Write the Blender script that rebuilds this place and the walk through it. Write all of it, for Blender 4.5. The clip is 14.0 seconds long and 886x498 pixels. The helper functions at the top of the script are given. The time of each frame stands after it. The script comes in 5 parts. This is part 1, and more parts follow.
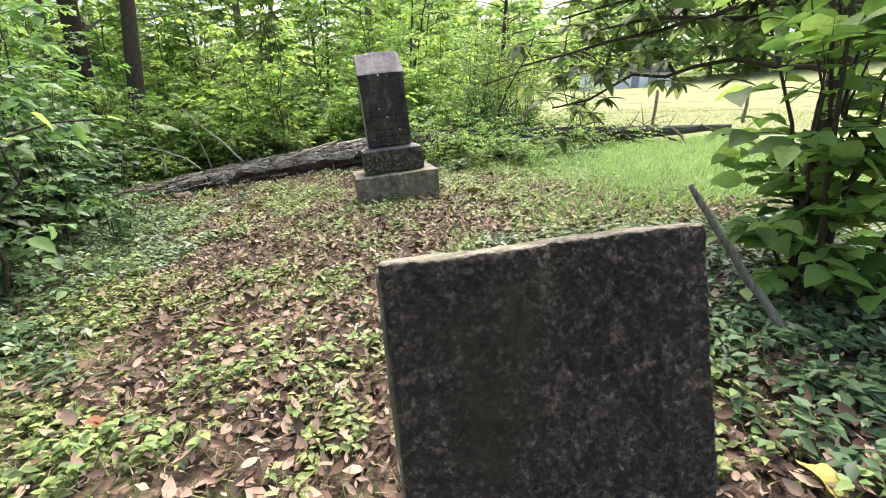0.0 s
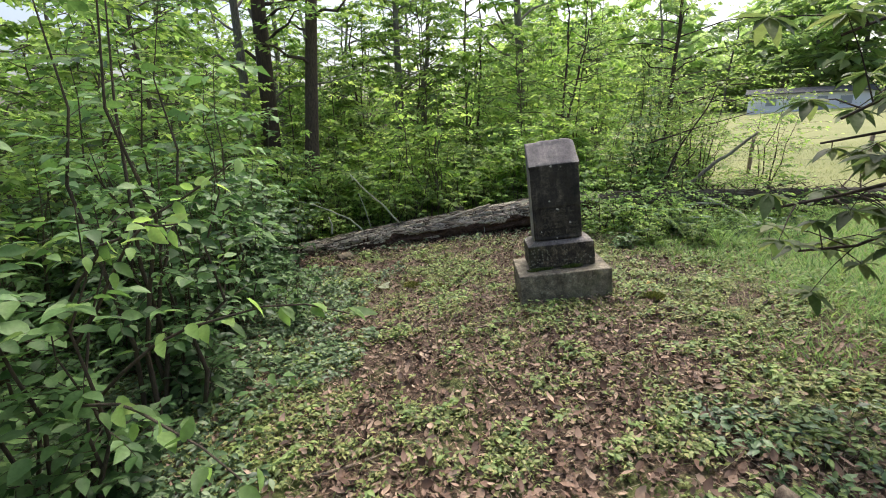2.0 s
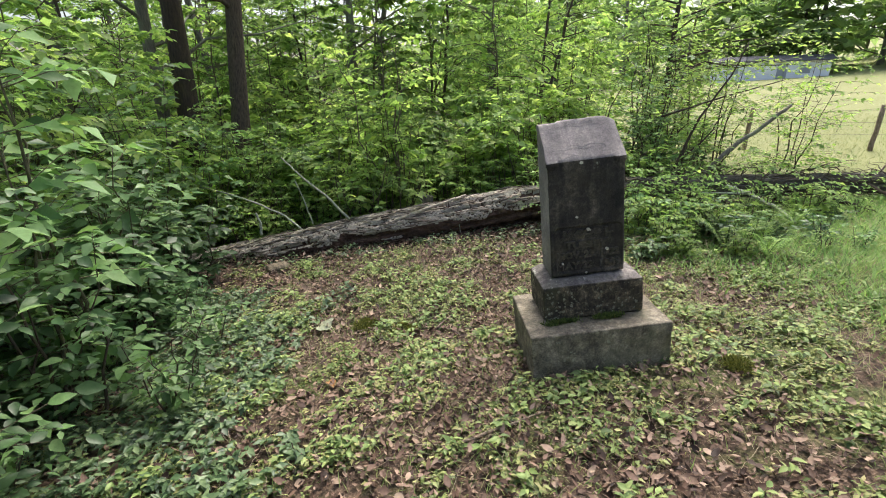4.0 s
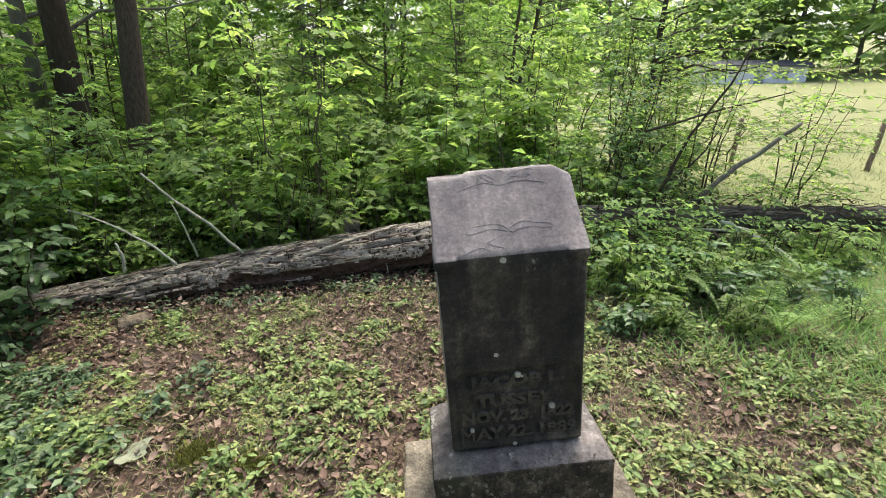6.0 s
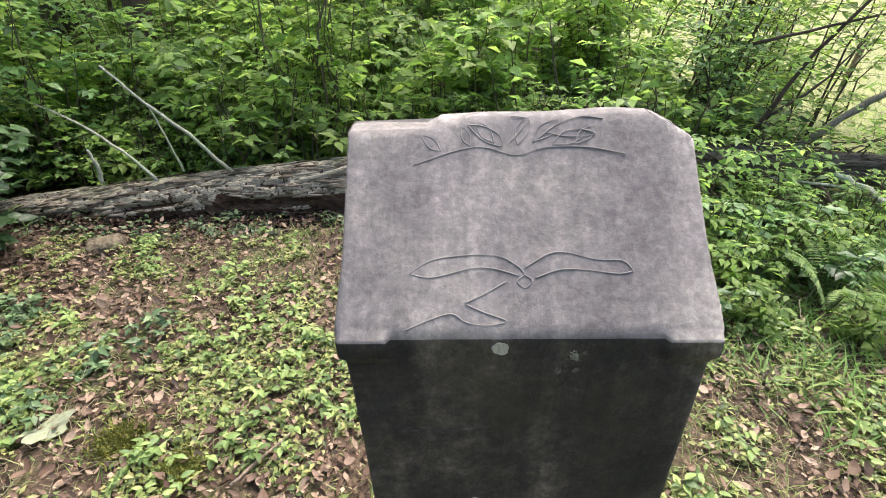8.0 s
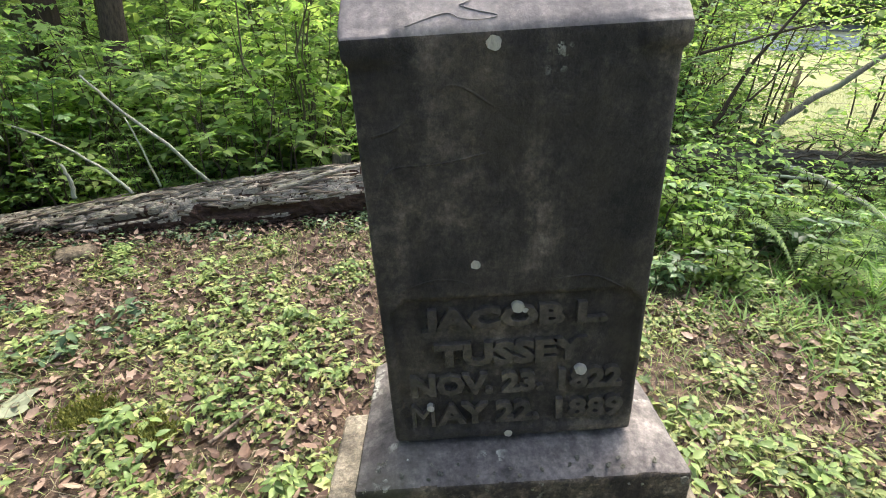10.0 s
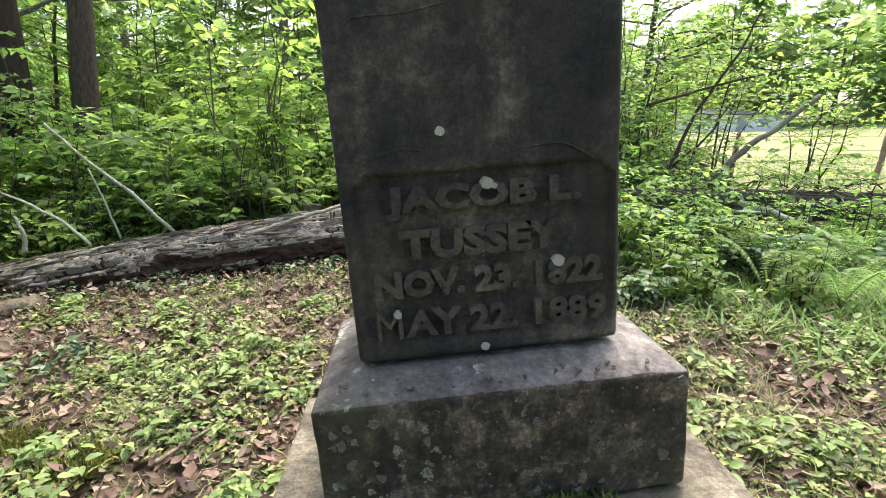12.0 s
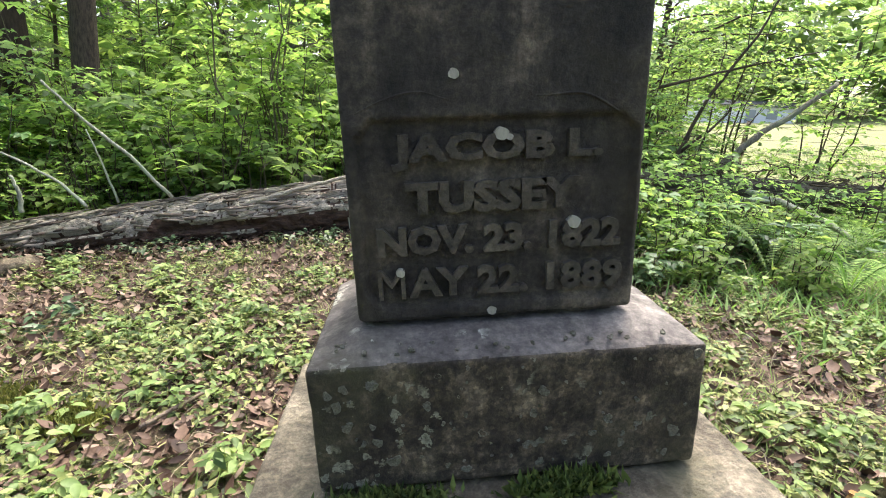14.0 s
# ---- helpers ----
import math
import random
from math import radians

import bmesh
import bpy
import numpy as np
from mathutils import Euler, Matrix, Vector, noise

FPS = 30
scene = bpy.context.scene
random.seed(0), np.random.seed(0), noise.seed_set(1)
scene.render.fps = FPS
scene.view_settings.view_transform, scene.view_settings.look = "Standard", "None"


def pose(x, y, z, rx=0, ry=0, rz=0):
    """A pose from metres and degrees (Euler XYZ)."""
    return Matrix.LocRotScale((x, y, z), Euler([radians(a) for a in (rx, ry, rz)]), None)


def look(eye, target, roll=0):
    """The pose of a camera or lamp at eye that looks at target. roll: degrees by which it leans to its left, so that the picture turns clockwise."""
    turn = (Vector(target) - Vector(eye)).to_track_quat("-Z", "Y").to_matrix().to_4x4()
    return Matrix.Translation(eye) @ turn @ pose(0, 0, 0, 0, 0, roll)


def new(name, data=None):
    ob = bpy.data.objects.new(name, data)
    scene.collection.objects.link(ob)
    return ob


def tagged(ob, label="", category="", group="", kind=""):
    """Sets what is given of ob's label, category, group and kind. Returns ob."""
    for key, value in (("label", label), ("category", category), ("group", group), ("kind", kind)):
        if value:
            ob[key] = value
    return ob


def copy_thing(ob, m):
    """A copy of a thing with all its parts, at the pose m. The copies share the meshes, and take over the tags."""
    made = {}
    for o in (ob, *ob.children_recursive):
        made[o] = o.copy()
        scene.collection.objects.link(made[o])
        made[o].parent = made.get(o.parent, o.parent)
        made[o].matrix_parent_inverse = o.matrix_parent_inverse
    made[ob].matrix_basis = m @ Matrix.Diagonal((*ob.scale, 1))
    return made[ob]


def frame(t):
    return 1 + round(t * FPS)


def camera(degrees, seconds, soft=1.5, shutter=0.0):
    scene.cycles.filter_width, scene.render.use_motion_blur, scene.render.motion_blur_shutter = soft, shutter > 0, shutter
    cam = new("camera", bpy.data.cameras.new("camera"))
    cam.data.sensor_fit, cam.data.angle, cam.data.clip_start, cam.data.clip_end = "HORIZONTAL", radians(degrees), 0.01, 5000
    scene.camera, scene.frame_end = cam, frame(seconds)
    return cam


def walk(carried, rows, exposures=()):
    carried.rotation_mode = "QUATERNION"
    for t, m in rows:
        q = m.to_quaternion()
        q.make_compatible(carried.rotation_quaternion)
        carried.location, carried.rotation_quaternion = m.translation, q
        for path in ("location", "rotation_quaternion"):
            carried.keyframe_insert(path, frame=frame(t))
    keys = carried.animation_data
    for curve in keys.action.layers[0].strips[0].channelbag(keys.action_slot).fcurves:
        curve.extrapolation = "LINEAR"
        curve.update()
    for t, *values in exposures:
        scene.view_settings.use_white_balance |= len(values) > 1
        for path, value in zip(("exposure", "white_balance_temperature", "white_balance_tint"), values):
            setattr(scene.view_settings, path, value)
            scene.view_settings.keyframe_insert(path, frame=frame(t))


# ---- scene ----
cam = camera(87.92, 14.0, soft=1.0)
EXPOSURES = [(0.0, 1.6), (0.6, 1.34), (1.5, 0.87), (2.7, 0.96), (5.0, 1.12), (6.5, 1.17), (7.5, 1.5), (8.2, 1.55), (10.5, 1.58), (14.0, 1.7)]
ROWS = [
    (0, look((-0.676, -4.875, 0.998), (-0.231, -3.024, 0.386), -0.30)),
    (0.2, look((-0.714, -4.848, 1.106), (-0.309, -2.982, 0.513), -0.14)),
    (0.4, look((-0.767, -4.780, 1.231), (-0.412, -2.900, 0.649), -0.73)),
    (0.5, look((-0.776, -4.760, 1.269), (-0.458, -2.869, 0.700), -1.38)),
    (1, look((-0.950, -4.693, 1.538), (-0.791, -2.775, 0.993), -1.89)),
    (1.5, look((-0.948, -4.575, 1.573), (-0.956, -2.644, 1.053), -1.81)),
    (2, look((-0.944, -4.317, 1.626), (-1.044, -2.387, 1.110), -1.31)),
    (2.5, look((-1.058, -3.926, 1.677), (-1.155, -1.998, 1.154), -0.73)),
    (2.7, look((-1.108, -3.754, 1.703), (-1.179, -1.829, 1.165), -0.45)),
    (4.8, look((-0.831, -2.005, 1.617), (-0.750, -0.126, 0.936), -0.97)),
    (5, look((-0.744, -1.877, 1.630), (-0.665, 0.006, 0.960), -1.04)),
    (5.5, look((-0.520, -1.576, 1.720), (-0.420, 0.308, 1.057), -0.08)),
    (6, look((-0.439, -1.237, 1.734), (-0.286, 0.636, 1.051), 1.63)),
    (6.5, look((-0.399, -0.882, 1.753), (-0.239, 0.957, 0.982), 3.36)),
    (7, look((-0.296, -0.620, 1.699), (-0.187, 1.169, 0.812), 4.46)),
    (7.5, look((-0.241, -0.454, 1.645), (-0.198, 1.289, 0.665), 4.69)),
    (8, look((-0.237, -0.419, 1.635), (-0.244, 1.294, 0.602), 4.08)),
    (8.2, look((-0.237, -0.423, 1.639), (-0.247, 1.282, 0.593), 3.96)),
    (10.3, look((-0.242, -0.676, 1.127), (-0.143, 1.186, 0.403), 3.02)),
    (10.5, look((-0.242, -0.680, 1.050), (-0.131, 1.204, 0.390), 3.11)),
    (11, look((-0.233, -0.703, 0.945), (-0.074, 1.216, 0.407), 2.85)),
    (11.5, look((-0.209, -0.718, 0.944), (-0.018, 1.212, 0.455), 2.04)),
    (12, look((-0.217, -0.717, 0.917), (-0.032, 1.217, 0.443), 1.84)),
    (12.5, look((-0.243, -0.708, 0.911), (-0.075, 1.223, 0.420), 2.39)),
    (13, look((-0.239, -0.693, 0.887), (-0.075, 1.233, 0.372), 3.21)),
    (13.5, look((-0.234, -0.688, 0.879), (-0.065, 1.232, 0.346), 3.83)),
    (14, look((-0.223, -0.680, 0.866), (-0.036, 1.233, 0.315), 4.11)),
]
walk(cam, ROWS, EXPOSURES)

# ---- light ----
world = bpy.data.worlds.new("world")
scene.world = world
world.use_nodes = True
wn, wl = world.node_tree.nodes, world.node_tree.links
sky = wn.new("ShaderNodeTexSky")
sky.sky_type = "NISHITA"
sky.sun_disc = False
sky.sun_elevation, sky.sun_rotation = radians(62), radians(20)
sky.air_density, sky.dust_density, sky.ozone_density = 1.0, 6.0, 1.0
wl.new(sky.outputs[0], wn["Background"].inputs[0])
wn["Background"].inputs[1].default_value = 0.15
sun = new("sun", bpy.data.lights.new("sun", "SUN"))
sun.data.energy, sun.data.angle, sun.data.color = 1.5, radians(25), (1.0, 0.96, 0.9)
sun.matrix_world = look((8, 22, 45), (0, 0, 0))


# ---- materials ----
def material(name, rough=0.8, metal=0.0):
    m = bpy.data.materials.new(name)
    m.use_nodes = True
    b = m.node_tree.nodes["Principled BSDF"]
    b.inputs["Roughness"].default_value = rough
    b.inputs["Metallic"].default_value = metal
    return m, m.node_tree.nodes, m.node_tree.links, b


def ramp(nodes, stops):
    r = nodes.new("ShaderNodeValToRGB")
    e = r.color_ramp.elements
    while len(e) < len(stops):
        e.new(0.5)
    for el, (p, c) in zip(e, stops):
        el.position, el.color = p, (*c, 1)
    return r


def noise_tex(nodes, links, scale, detail=4.0, rough=0.6, coords=None):
    n = nodes.new("ShaderNodeTexNoise")
    n.inputs["Scale"].default_value, n.inputs["Detail"].default_value, n.inputs["Roughness"].default_value = scale, detail, rough
    if coords is not None:
        links.new(coords, n.inputs["Vector"])
    return n


def mix(nodes, links, fac, a, b, blend="MIX"):
    x = nodes.new("ShaderNodeMix")
    x.data_type, x.blend_type = "RGBA", blend
    for sock, v in ((x.inputs[0], fac), (x.inputs[6], a), (x.inputs[7], b)):
        if hasattr(v, "is_linked"):
            links.new(v, sock)
        else:
            sock.default_value = v if isinstance(v, float) else (*v, 1)
    return x.outputs[2]


def bump(nodes, links, bsdf, height, strength, distance=0.01):
    b = nodes.new("ShaderNodeBump")
    b.inputs["Strength"].default_value, b.inputs["Distance"].default_value = strength, distance
    links.new(height, b.inputs["Height"])
    links.new(b.outputs[0], bsdf.inputs["Normal"])


def leaf_material(name, colours, glow=0.4, rough=0.5):
    m, n, l, b = material(name, rough)
    geo, info = n.new("ShaderNodeNewGeometry"), n.new("ShaderNodeObjectInfo")
    colours = [tuple(0.65 * x for x in colours[0]), *colours[1:]]
    r = ramp(n, [(i / max(1, len(colours) - 1), c) for i, c in enumerate(colours)])
    l.new(geo.outputs["Random Per Island"], r.inputs[0])
    tc = n.new("ShaderNodeTexCoord")
    spots = noise_tex(n, l, 60.0, 3.0, 0.6, tc.outputs["Object"])
    v = n.new("ShaderNodeHueSaturation")
    v.inputs["Saturation"].default_value = 0.88 if glow else 1.0
    a = n.new("ShaderNodeMath")
    a.operation = "MULTIPLY_ADD"
    a.inputs[1].default_value, a.inputs[2].default_value = 0.7, 0.4
    l.new(spots.outputs[0], a.inputs[0])
    a2 = n.new("ShaderNodeMath")
    a2.operation = "MULTIPLY_ADD"
    a2.inputs[1].default_value = 0.5
    l.new(info.outputs["Random"], a2.inputs[0])
    l.new(a.outputs[0], a2.inputs[2])
    l.new(a2.outputs[0], v.inputs["Value"])
    l.new(r.outputs[0], v.inputs["Color"])
    l.new(v.outputs[0], b.inputs["Base Color"])
    b.inputs["Specular IOR Level"].default_value = 0.35
    if glow:
        t = n.new("ShaderNodeBsdfTranslucent")
        warm = mix(n, l, 0.55, v.outputs[0], (1.45, 1.5, 0.8), "MULTIPLY")
        l.new(warm, t.inputs[0])
        s = n.new("ShaderNodeMixShader")
        s.inputs[0].default_value = glow
        l.new(b.outputs[0], s.inputs[1])
        l.new(t.outputs[0], s.inputs[2])
        l.new(s.outputs[0], n["Material Output"].inputs[0])
    return m


def bark_material(name, dark, light, lichen=None, scale=1.0, stretch=(6, 6, 1.2)):
    m, n, l, b = material(name, 0.9)
    tc, mp = n.new("ShaderNodeTexCoord"), n.new("ShaderNodeMapping")
    mp.inputs["Scale"].default_value = stretch
    l.new(tc.outputs["Object"], mp.inputs[0])
    a = noise_tex(n, l, 4.0 * scale, 8.0, 0.7, mp.outputs[0])
    w = noise_tex(n, l, 1.5, 4.0, 0.6, tc.outputs["Object"])
    r = ramp(n, [(0.3, dark), (0.68, light)])
    l.new(a.outputs[0], r.inputs[0])
    c = r.outputs[0]
    if lichen:
        r2 = ramp(n, [(0.5, (0, 0, 0)), (0.62, (1, 1, 1))])
        l.new(w.outputs[0], r2.inputs[0])
        c = mix(n, l, r2.outputs[0], c, lichen)
    l.new(c, b.inputs["Base Color"])
    bump(n, l, b, a.outputs[0], 0.8, 0.02)
    return m


def stone_material(name, stops, lichen, amount, green=(0.06, 0.07, 0.03), grit=0.45, speck=0.0, relief=1.0, patchy=5.0, cloud=0.8, streak=0.0):
    """Weathered stone: broad stains, grain, pale lichen rosettes and a little algae."""
    m, n, l, b = material(name, 0.85)
    tc = n.new("ShaderNodeTexCoord")
    broad = noise_tex(n, l, patchy, 9.0, 0.7, tc.outputs["Object"])
    grain = noise_tex(n, l, 90.0, 6.0, 0.75, tc.outputs["Object"])
    mid = noise_tex(n, l, 22.0, 5.0, 0.7, tc.outputs["Object"])
    r = ramp(n, stops)
    l.new(broad.outputs[0], r.inputs[0])
    g = ramp(n, [(0.36, (0.3, 0.3, 0.3)), (0.5, (0.95, 0.95, 0.95)), (0.66, (1.9, 1.85, 1.75))])
    l.new(grain.outputs[0], g.inputs[0])
    c = mix(n, l, grit, r.outputs[0], g.outputs[0], "MULTIPLY")
    g2 = ramp(n, [(0.34, (0.45, 0.45, 0.45)), (0.64, (1.5, 1.5, 1.5))])
    l.new(mid.outputs[0], g2.inputs[0])
    c = mix(n, l, cloud, c, g2.outputs[0], "MULTIPLY")
    if streak:
        run = n.new("ShaderNodeMapping")
        run.inputs["Scale"].default_value = (15.0, 1.3, 1.3)
        l.new(tc.outputs["Object"], run.inputs[0])
        drip = noise_tex(n, l, 1.0, 5.0, 0.6, run.outputs[0])
        dr = ramp(n, [(0.34, (0.5, 0.5, 0.52)), (0.5, (0.95, 0.95, 0.95)), (0.66, (1.7, 1.68, 1.62))])
        l.new(drip.outputs[0], dr.inputs[0])
        c = mix(n, l, streak, c, dr.outputs[0], "MULTIPLY")
    if speck:
        vs = n.new("ShaderNodeTexVoronoi")
        vs.inputs["Scale"].default_value = 130.0
        l.new(tc.outputs["Object"], vs.inputs["Vector"])
        pits = ramp(n, [(0.1, (0.25, 0.25, 0.25)), (0.55, (0.85, 0.85, 0.85)), (0.9, (2.6, 2.5, 2.3))])
        sp = n.new("ShaderNodeSeparateColor")
        l.new(vs.outputs["Color"], sp.inputs[0])
        l.new(sp.outputs[0], pits.inputs[0])
        c = mix(n, l, speck, c, pits.outputs[0], "MULTIPLY")
        vs2 = n.new("ShaderNodeTexVoronoi")
        vs2.inputs["Scale"].default_value = 45.0
        l.new(tc.outputs["Object"], vs2.inputs["Vector"])
        sp2 = n.new("ShaderNodeSeparateColor")
        l.new(vs2.outputs["Color"], sp2.inputs[0])
        pits2 = ramp(n, [(0.15, (0.4, 0.4, 0.4)), (0.8, (1.5, 1.5, 1.5))])
        l.new(sp2.outputs[1], pits2.inputs[0])
        c = mix(n, l, speck, c, pits2.outputs[0], "MULTIPLY")
    al = noise_tex(n, l, 3.0, 5.0, 0.6, tc.outputs["Object"])
    ar = ramp(n, [(0.52, (0, 0, 0)), (0.7, (0.8, 0.8, 0.8))])
    l.new(al.outputs[0], ar.inputs[0])
    c = mix(n, l, ar.outputs[0], c, green)
    vo = n.new("ShaderNodeTexVoronoi")
    vo.inputs["Scale"].default_value = 34.0
    wob = noise_tex(n, l, 45.0, 4.0, 0.7, tc.outputs["Object"])
    wv = n.new("ShaderNodeVectorMath")
    wv.operation = "SCALE"
    wv.inputs[3].default_value = 0.045
    l.new(wob.outputs[1], wv.inputs[0])
    ad = n.new("ShaderNodeVectorMath")
    l.new(tc.outputs["Object"], ad.inputs[0])
    l.new(wv.outputs[0], ad.inputs[1])
    l.new(ad.outputs[0], vo.inputs["Vector"])
    lr = ramp(n, [(0.0, (0.55, 0.55, 0.55)), (0.2, (0.75, 0.75, 0.75)), (0.3, (0.85, 0.85, 0.85)), (0.36, (0, 0, 0))])
    l.new(vo.outputs["Distance"], lr.inputs[0])
    sel = noise_tex(n, l, 7.0, 3.0, 0.6, tc.outputs["Object"])
    sr = ramp(n, [(0.62 - amount, (0, 0, 0)), (0.68 - amount, (1, 1, 1))])
    l.new(sel.outputs[0], sr.inputs[0])
    both = mix(n, l, 1.0, lr.outputs[0], sr.outputs[0], "MULTIPLY")
    both = mix(n, l, 1.0, both, g.outputs[0], "MULTIPLY")
    c = mix(n, l, both, c, lichen)
    l.new(c, b.inputs["Base Color"])
    h = mix(n, l, 0.5, grain.outputs[0], mid.outputs[0])
    bump(n, l, b, h, 0.8 * relief, 0.012 * relief)
    return m


GREEN_BUSH = leaf_material("bush_leaf", [(0.055, 0.135, 0.036), (0.1, 0.22, 0.055), (0.15, 0.295, 0.078), (0.215, 0.355, 0.105)], 0.38)
GREEN_GLOSSY = leaf_material("glossy_leaf", [(0.055, 0.1, 0.036), (0.1, 0.17, 0.054), (0.16, 0.235, 0.076), (0.24, 0.29, 0.1)], 0.55, 0.5)
GREEN_IVY = leaf_material("ivy_leaf", [(0.03, 0.07, 0.028), (0.06, 0.12, 0.044), (0.1, 0.175, 0.062), (0.165, 0.245, 0.095)], 0.12, 0.4)
GREEN_LIGHT = leaf_material("light_leaf", [(0.14, 0.265, 0.05), (0.22, 0.375, 0.07), (0.31, 0.46, 0.1), (0.39, 0.5, 0.125)], 0.66)
GREEN_TREE = leaf_material("tree_leaf", [(0.1, 0.21, 0.05), (0.18, 0.325, 0.072), (0.26, 0.42, 0.1), (0.335, 0.475, 0.118)], 0.62)
GREEN_DEEP = leaf_material("deep_leaf", [(0.0403, 0.103, 0.0338), (0.069, 0.154, 0.0473), (0.109, 0.216, 0.0675), (0.161, 0.278, 0.0945)], 0.3, 0.4)
GREEN_COVER = leaf_material("cover_leaf", [(0.05, 0.085, 0.022), (0.125, 0.18, 0.039), (0.2, 0.265, 0.056), (0.285, 0.325, 0.08), (0.38, 0.345, 0.13)], 0.22)
GREEN_WEED = leaf_material("weed_leaf", [(0.07, 0.13, 0.03), (0.125, 0.205, 0.044), (0.19, 0.28, 0.062), (0.265, 0.335, 0.088)], 0.25, 0.5)
GREEN_GRASS = leaf_material("grass_blade", [(0.115, 0.206, 0.0405), (0.184, 0.288, 0.054), (0.276, 0.35, 0.09), (0.368, 0.34, 0.17)], 0.3)
PALE_GRASS = leaf_material("pale_blade", [(0.15, 0.205, 0.06), (0.19, 0.245, 0.075), (0.235, 0.27, 0.092), (0.285, 0.285, 0.12)], 0.3)
# paler, greyer greens: distance haze put into the far hill's leaf colour
HAZED_LEAF = leaf_material("hazed_leaf", [(0.2, 0.33, 0.12), (0.27, 0.41, 0.15), (0.33, 0.46, 0.18), (0.38, 0.48, 0.21)], 0.65)
MEADOW_GRASS = leaf_material("meadow_blade", [(0.1, 0.22, 0.04), (0.16, 0.32, 0.06), (0.225, 0.385, 0.085), (0.3, 0.41, 0.12)], 0.4)
LITTER = leaf_material("dead_leaf", [(0.042, 0.022, 0.015), (0.11, 0.064, 0.044), (0.19, 0.118, 0.083), (0.29, 0.196, 0.142), (0.45, 0.33, 0.24)], 0.0, 0.65)
STEM_BROWN = bark_material("thicket_stem", (0.05, 0.045, 0.025), (0.15, 0.135, 0.08), scale=3.0)
FLAKE = leaf_material("bark_flake", [(0.09, 0.068, 0.05), (0.17, 0.135, 0.105), (0.26, 0.22, 0.175), (0.37, 0.33, 0.27)], 0.0, 0.9)
STEM = bark_material("stem_bark", (0.03, 0.022, 0.015), (0.1, 0.075, 0.05), scale=3.0)
STEM_GREY = bark_material("grey_bark", (0.07, 0.062, 0.05), (0.22, 0.2, 0.165), (0.2, 0.22, 0.16), 2.0)
BARK_DARK = bark_material("dark_bark", (0.018, 0.013, 0.009), (0.075, 0.05, 0.035), None, 1.5)
BARK_RED = bark_material("red_bark", (0.02, 0.013, 0.009), (0.125, 0.09, 0.066), None, 2.2)
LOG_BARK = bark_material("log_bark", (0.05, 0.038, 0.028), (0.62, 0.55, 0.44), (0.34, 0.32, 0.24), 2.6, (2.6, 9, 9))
ROCK = stone_material("brown_rock", [(0.38, (0.08, 0.06, 0.04)), (0.52, (0.15, 0.12, 0.08)), (0.65, (0.23, 0.19, 0.13))], (0.2, 0.22, 0.12), 0.0, (0.07, 0.09, 0.03))
WEATHERED = bark_material("weathered_bark", (0.016, 0.014, 0.012), (0.13, 0.115, 0.095), (0.09, 0.095, 0.07), 2.0, (2.0, 9, 9))
SHADED_ROT = bark_material("shaded_rotten_wood", (0.014, 0.008, 0.006), (0.11, 0.06, 0.038), None, 1.6, (1.5, 9, 9))
SKYLIT_STONE = stone_material("skylit_top_stone", [(0.38, (0.075, 0.066, 0.062)), (0.52, (0.135, 0.12, 0.112)), (0.65, (0.22, 0.198, 0.178))], (0.4, 0.4, 0.34), 0.06, (0.09, 0.085, 0.06), relief=0.5)
LICHEN_BARK = bark_material("lichen_bark", (0.18, 0.18, 0.135), (0.5, 0.52, 0.42), (0.36, 0.41, 0.3), 3.0)
DEADWOOD = bark_material("dead_wood", (0.08, 0.055, 0.04), (0.34, 0.27, 0.2), None, 2.0)
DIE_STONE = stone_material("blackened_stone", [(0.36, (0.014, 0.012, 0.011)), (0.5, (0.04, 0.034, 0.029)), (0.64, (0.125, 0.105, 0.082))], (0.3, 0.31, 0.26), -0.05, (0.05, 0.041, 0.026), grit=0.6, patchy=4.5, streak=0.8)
TOP_STONE = stone_material("pale_stone", [(0.3, (0.145, 0.128, 0.13)), (0.48, (0.2, 0.18, 0.176)), (0.66, (0.31, 0.278, 0.252))], (0.42, 0.4, 0.37), -0.01, (0.2, 0.168, 0.135), grit=0.32, speck=0.08, relief=0.45, patchy=4.5, cloud=0.2, streak=0.5)
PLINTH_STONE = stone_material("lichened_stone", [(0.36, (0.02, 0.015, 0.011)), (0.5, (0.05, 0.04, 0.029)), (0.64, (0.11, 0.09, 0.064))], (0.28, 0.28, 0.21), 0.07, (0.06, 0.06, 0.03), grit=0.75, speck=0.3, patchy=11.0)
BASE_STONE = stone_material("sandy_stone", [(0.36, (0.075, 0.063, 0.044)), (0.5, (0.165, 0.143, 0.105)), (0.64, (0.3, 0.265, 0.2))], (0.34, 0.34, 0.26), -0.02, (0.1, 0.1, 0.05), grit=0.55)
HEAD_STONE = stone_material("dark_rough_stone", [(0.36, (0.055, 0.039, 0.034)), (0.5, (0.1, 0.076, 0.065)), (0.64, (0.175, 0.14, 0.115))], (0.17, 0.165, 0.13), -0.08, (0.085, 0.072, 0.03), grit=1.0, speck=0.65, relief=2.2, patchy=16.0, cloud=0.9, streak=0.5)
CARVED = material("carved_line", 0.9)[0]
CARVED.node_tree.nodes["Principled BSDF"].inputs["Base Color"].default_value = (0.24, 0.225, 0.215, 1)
LICHEN = bark_material("lichen_patch", (0.4, 0.385, 0.33), (0.6, 0.575, 0.5), None, 8.0)
LETTER_STONE = stone_material("worn_stone", [(0.36, (0.034, 0.029, 0.023)), (0.5, (0.066, 0.056, 0.044)), (0.64, (0.125, 0.108, 0.082))], (0.3, 0.31, 0.26), -0.1, (0.09, 0.08, 0.055))
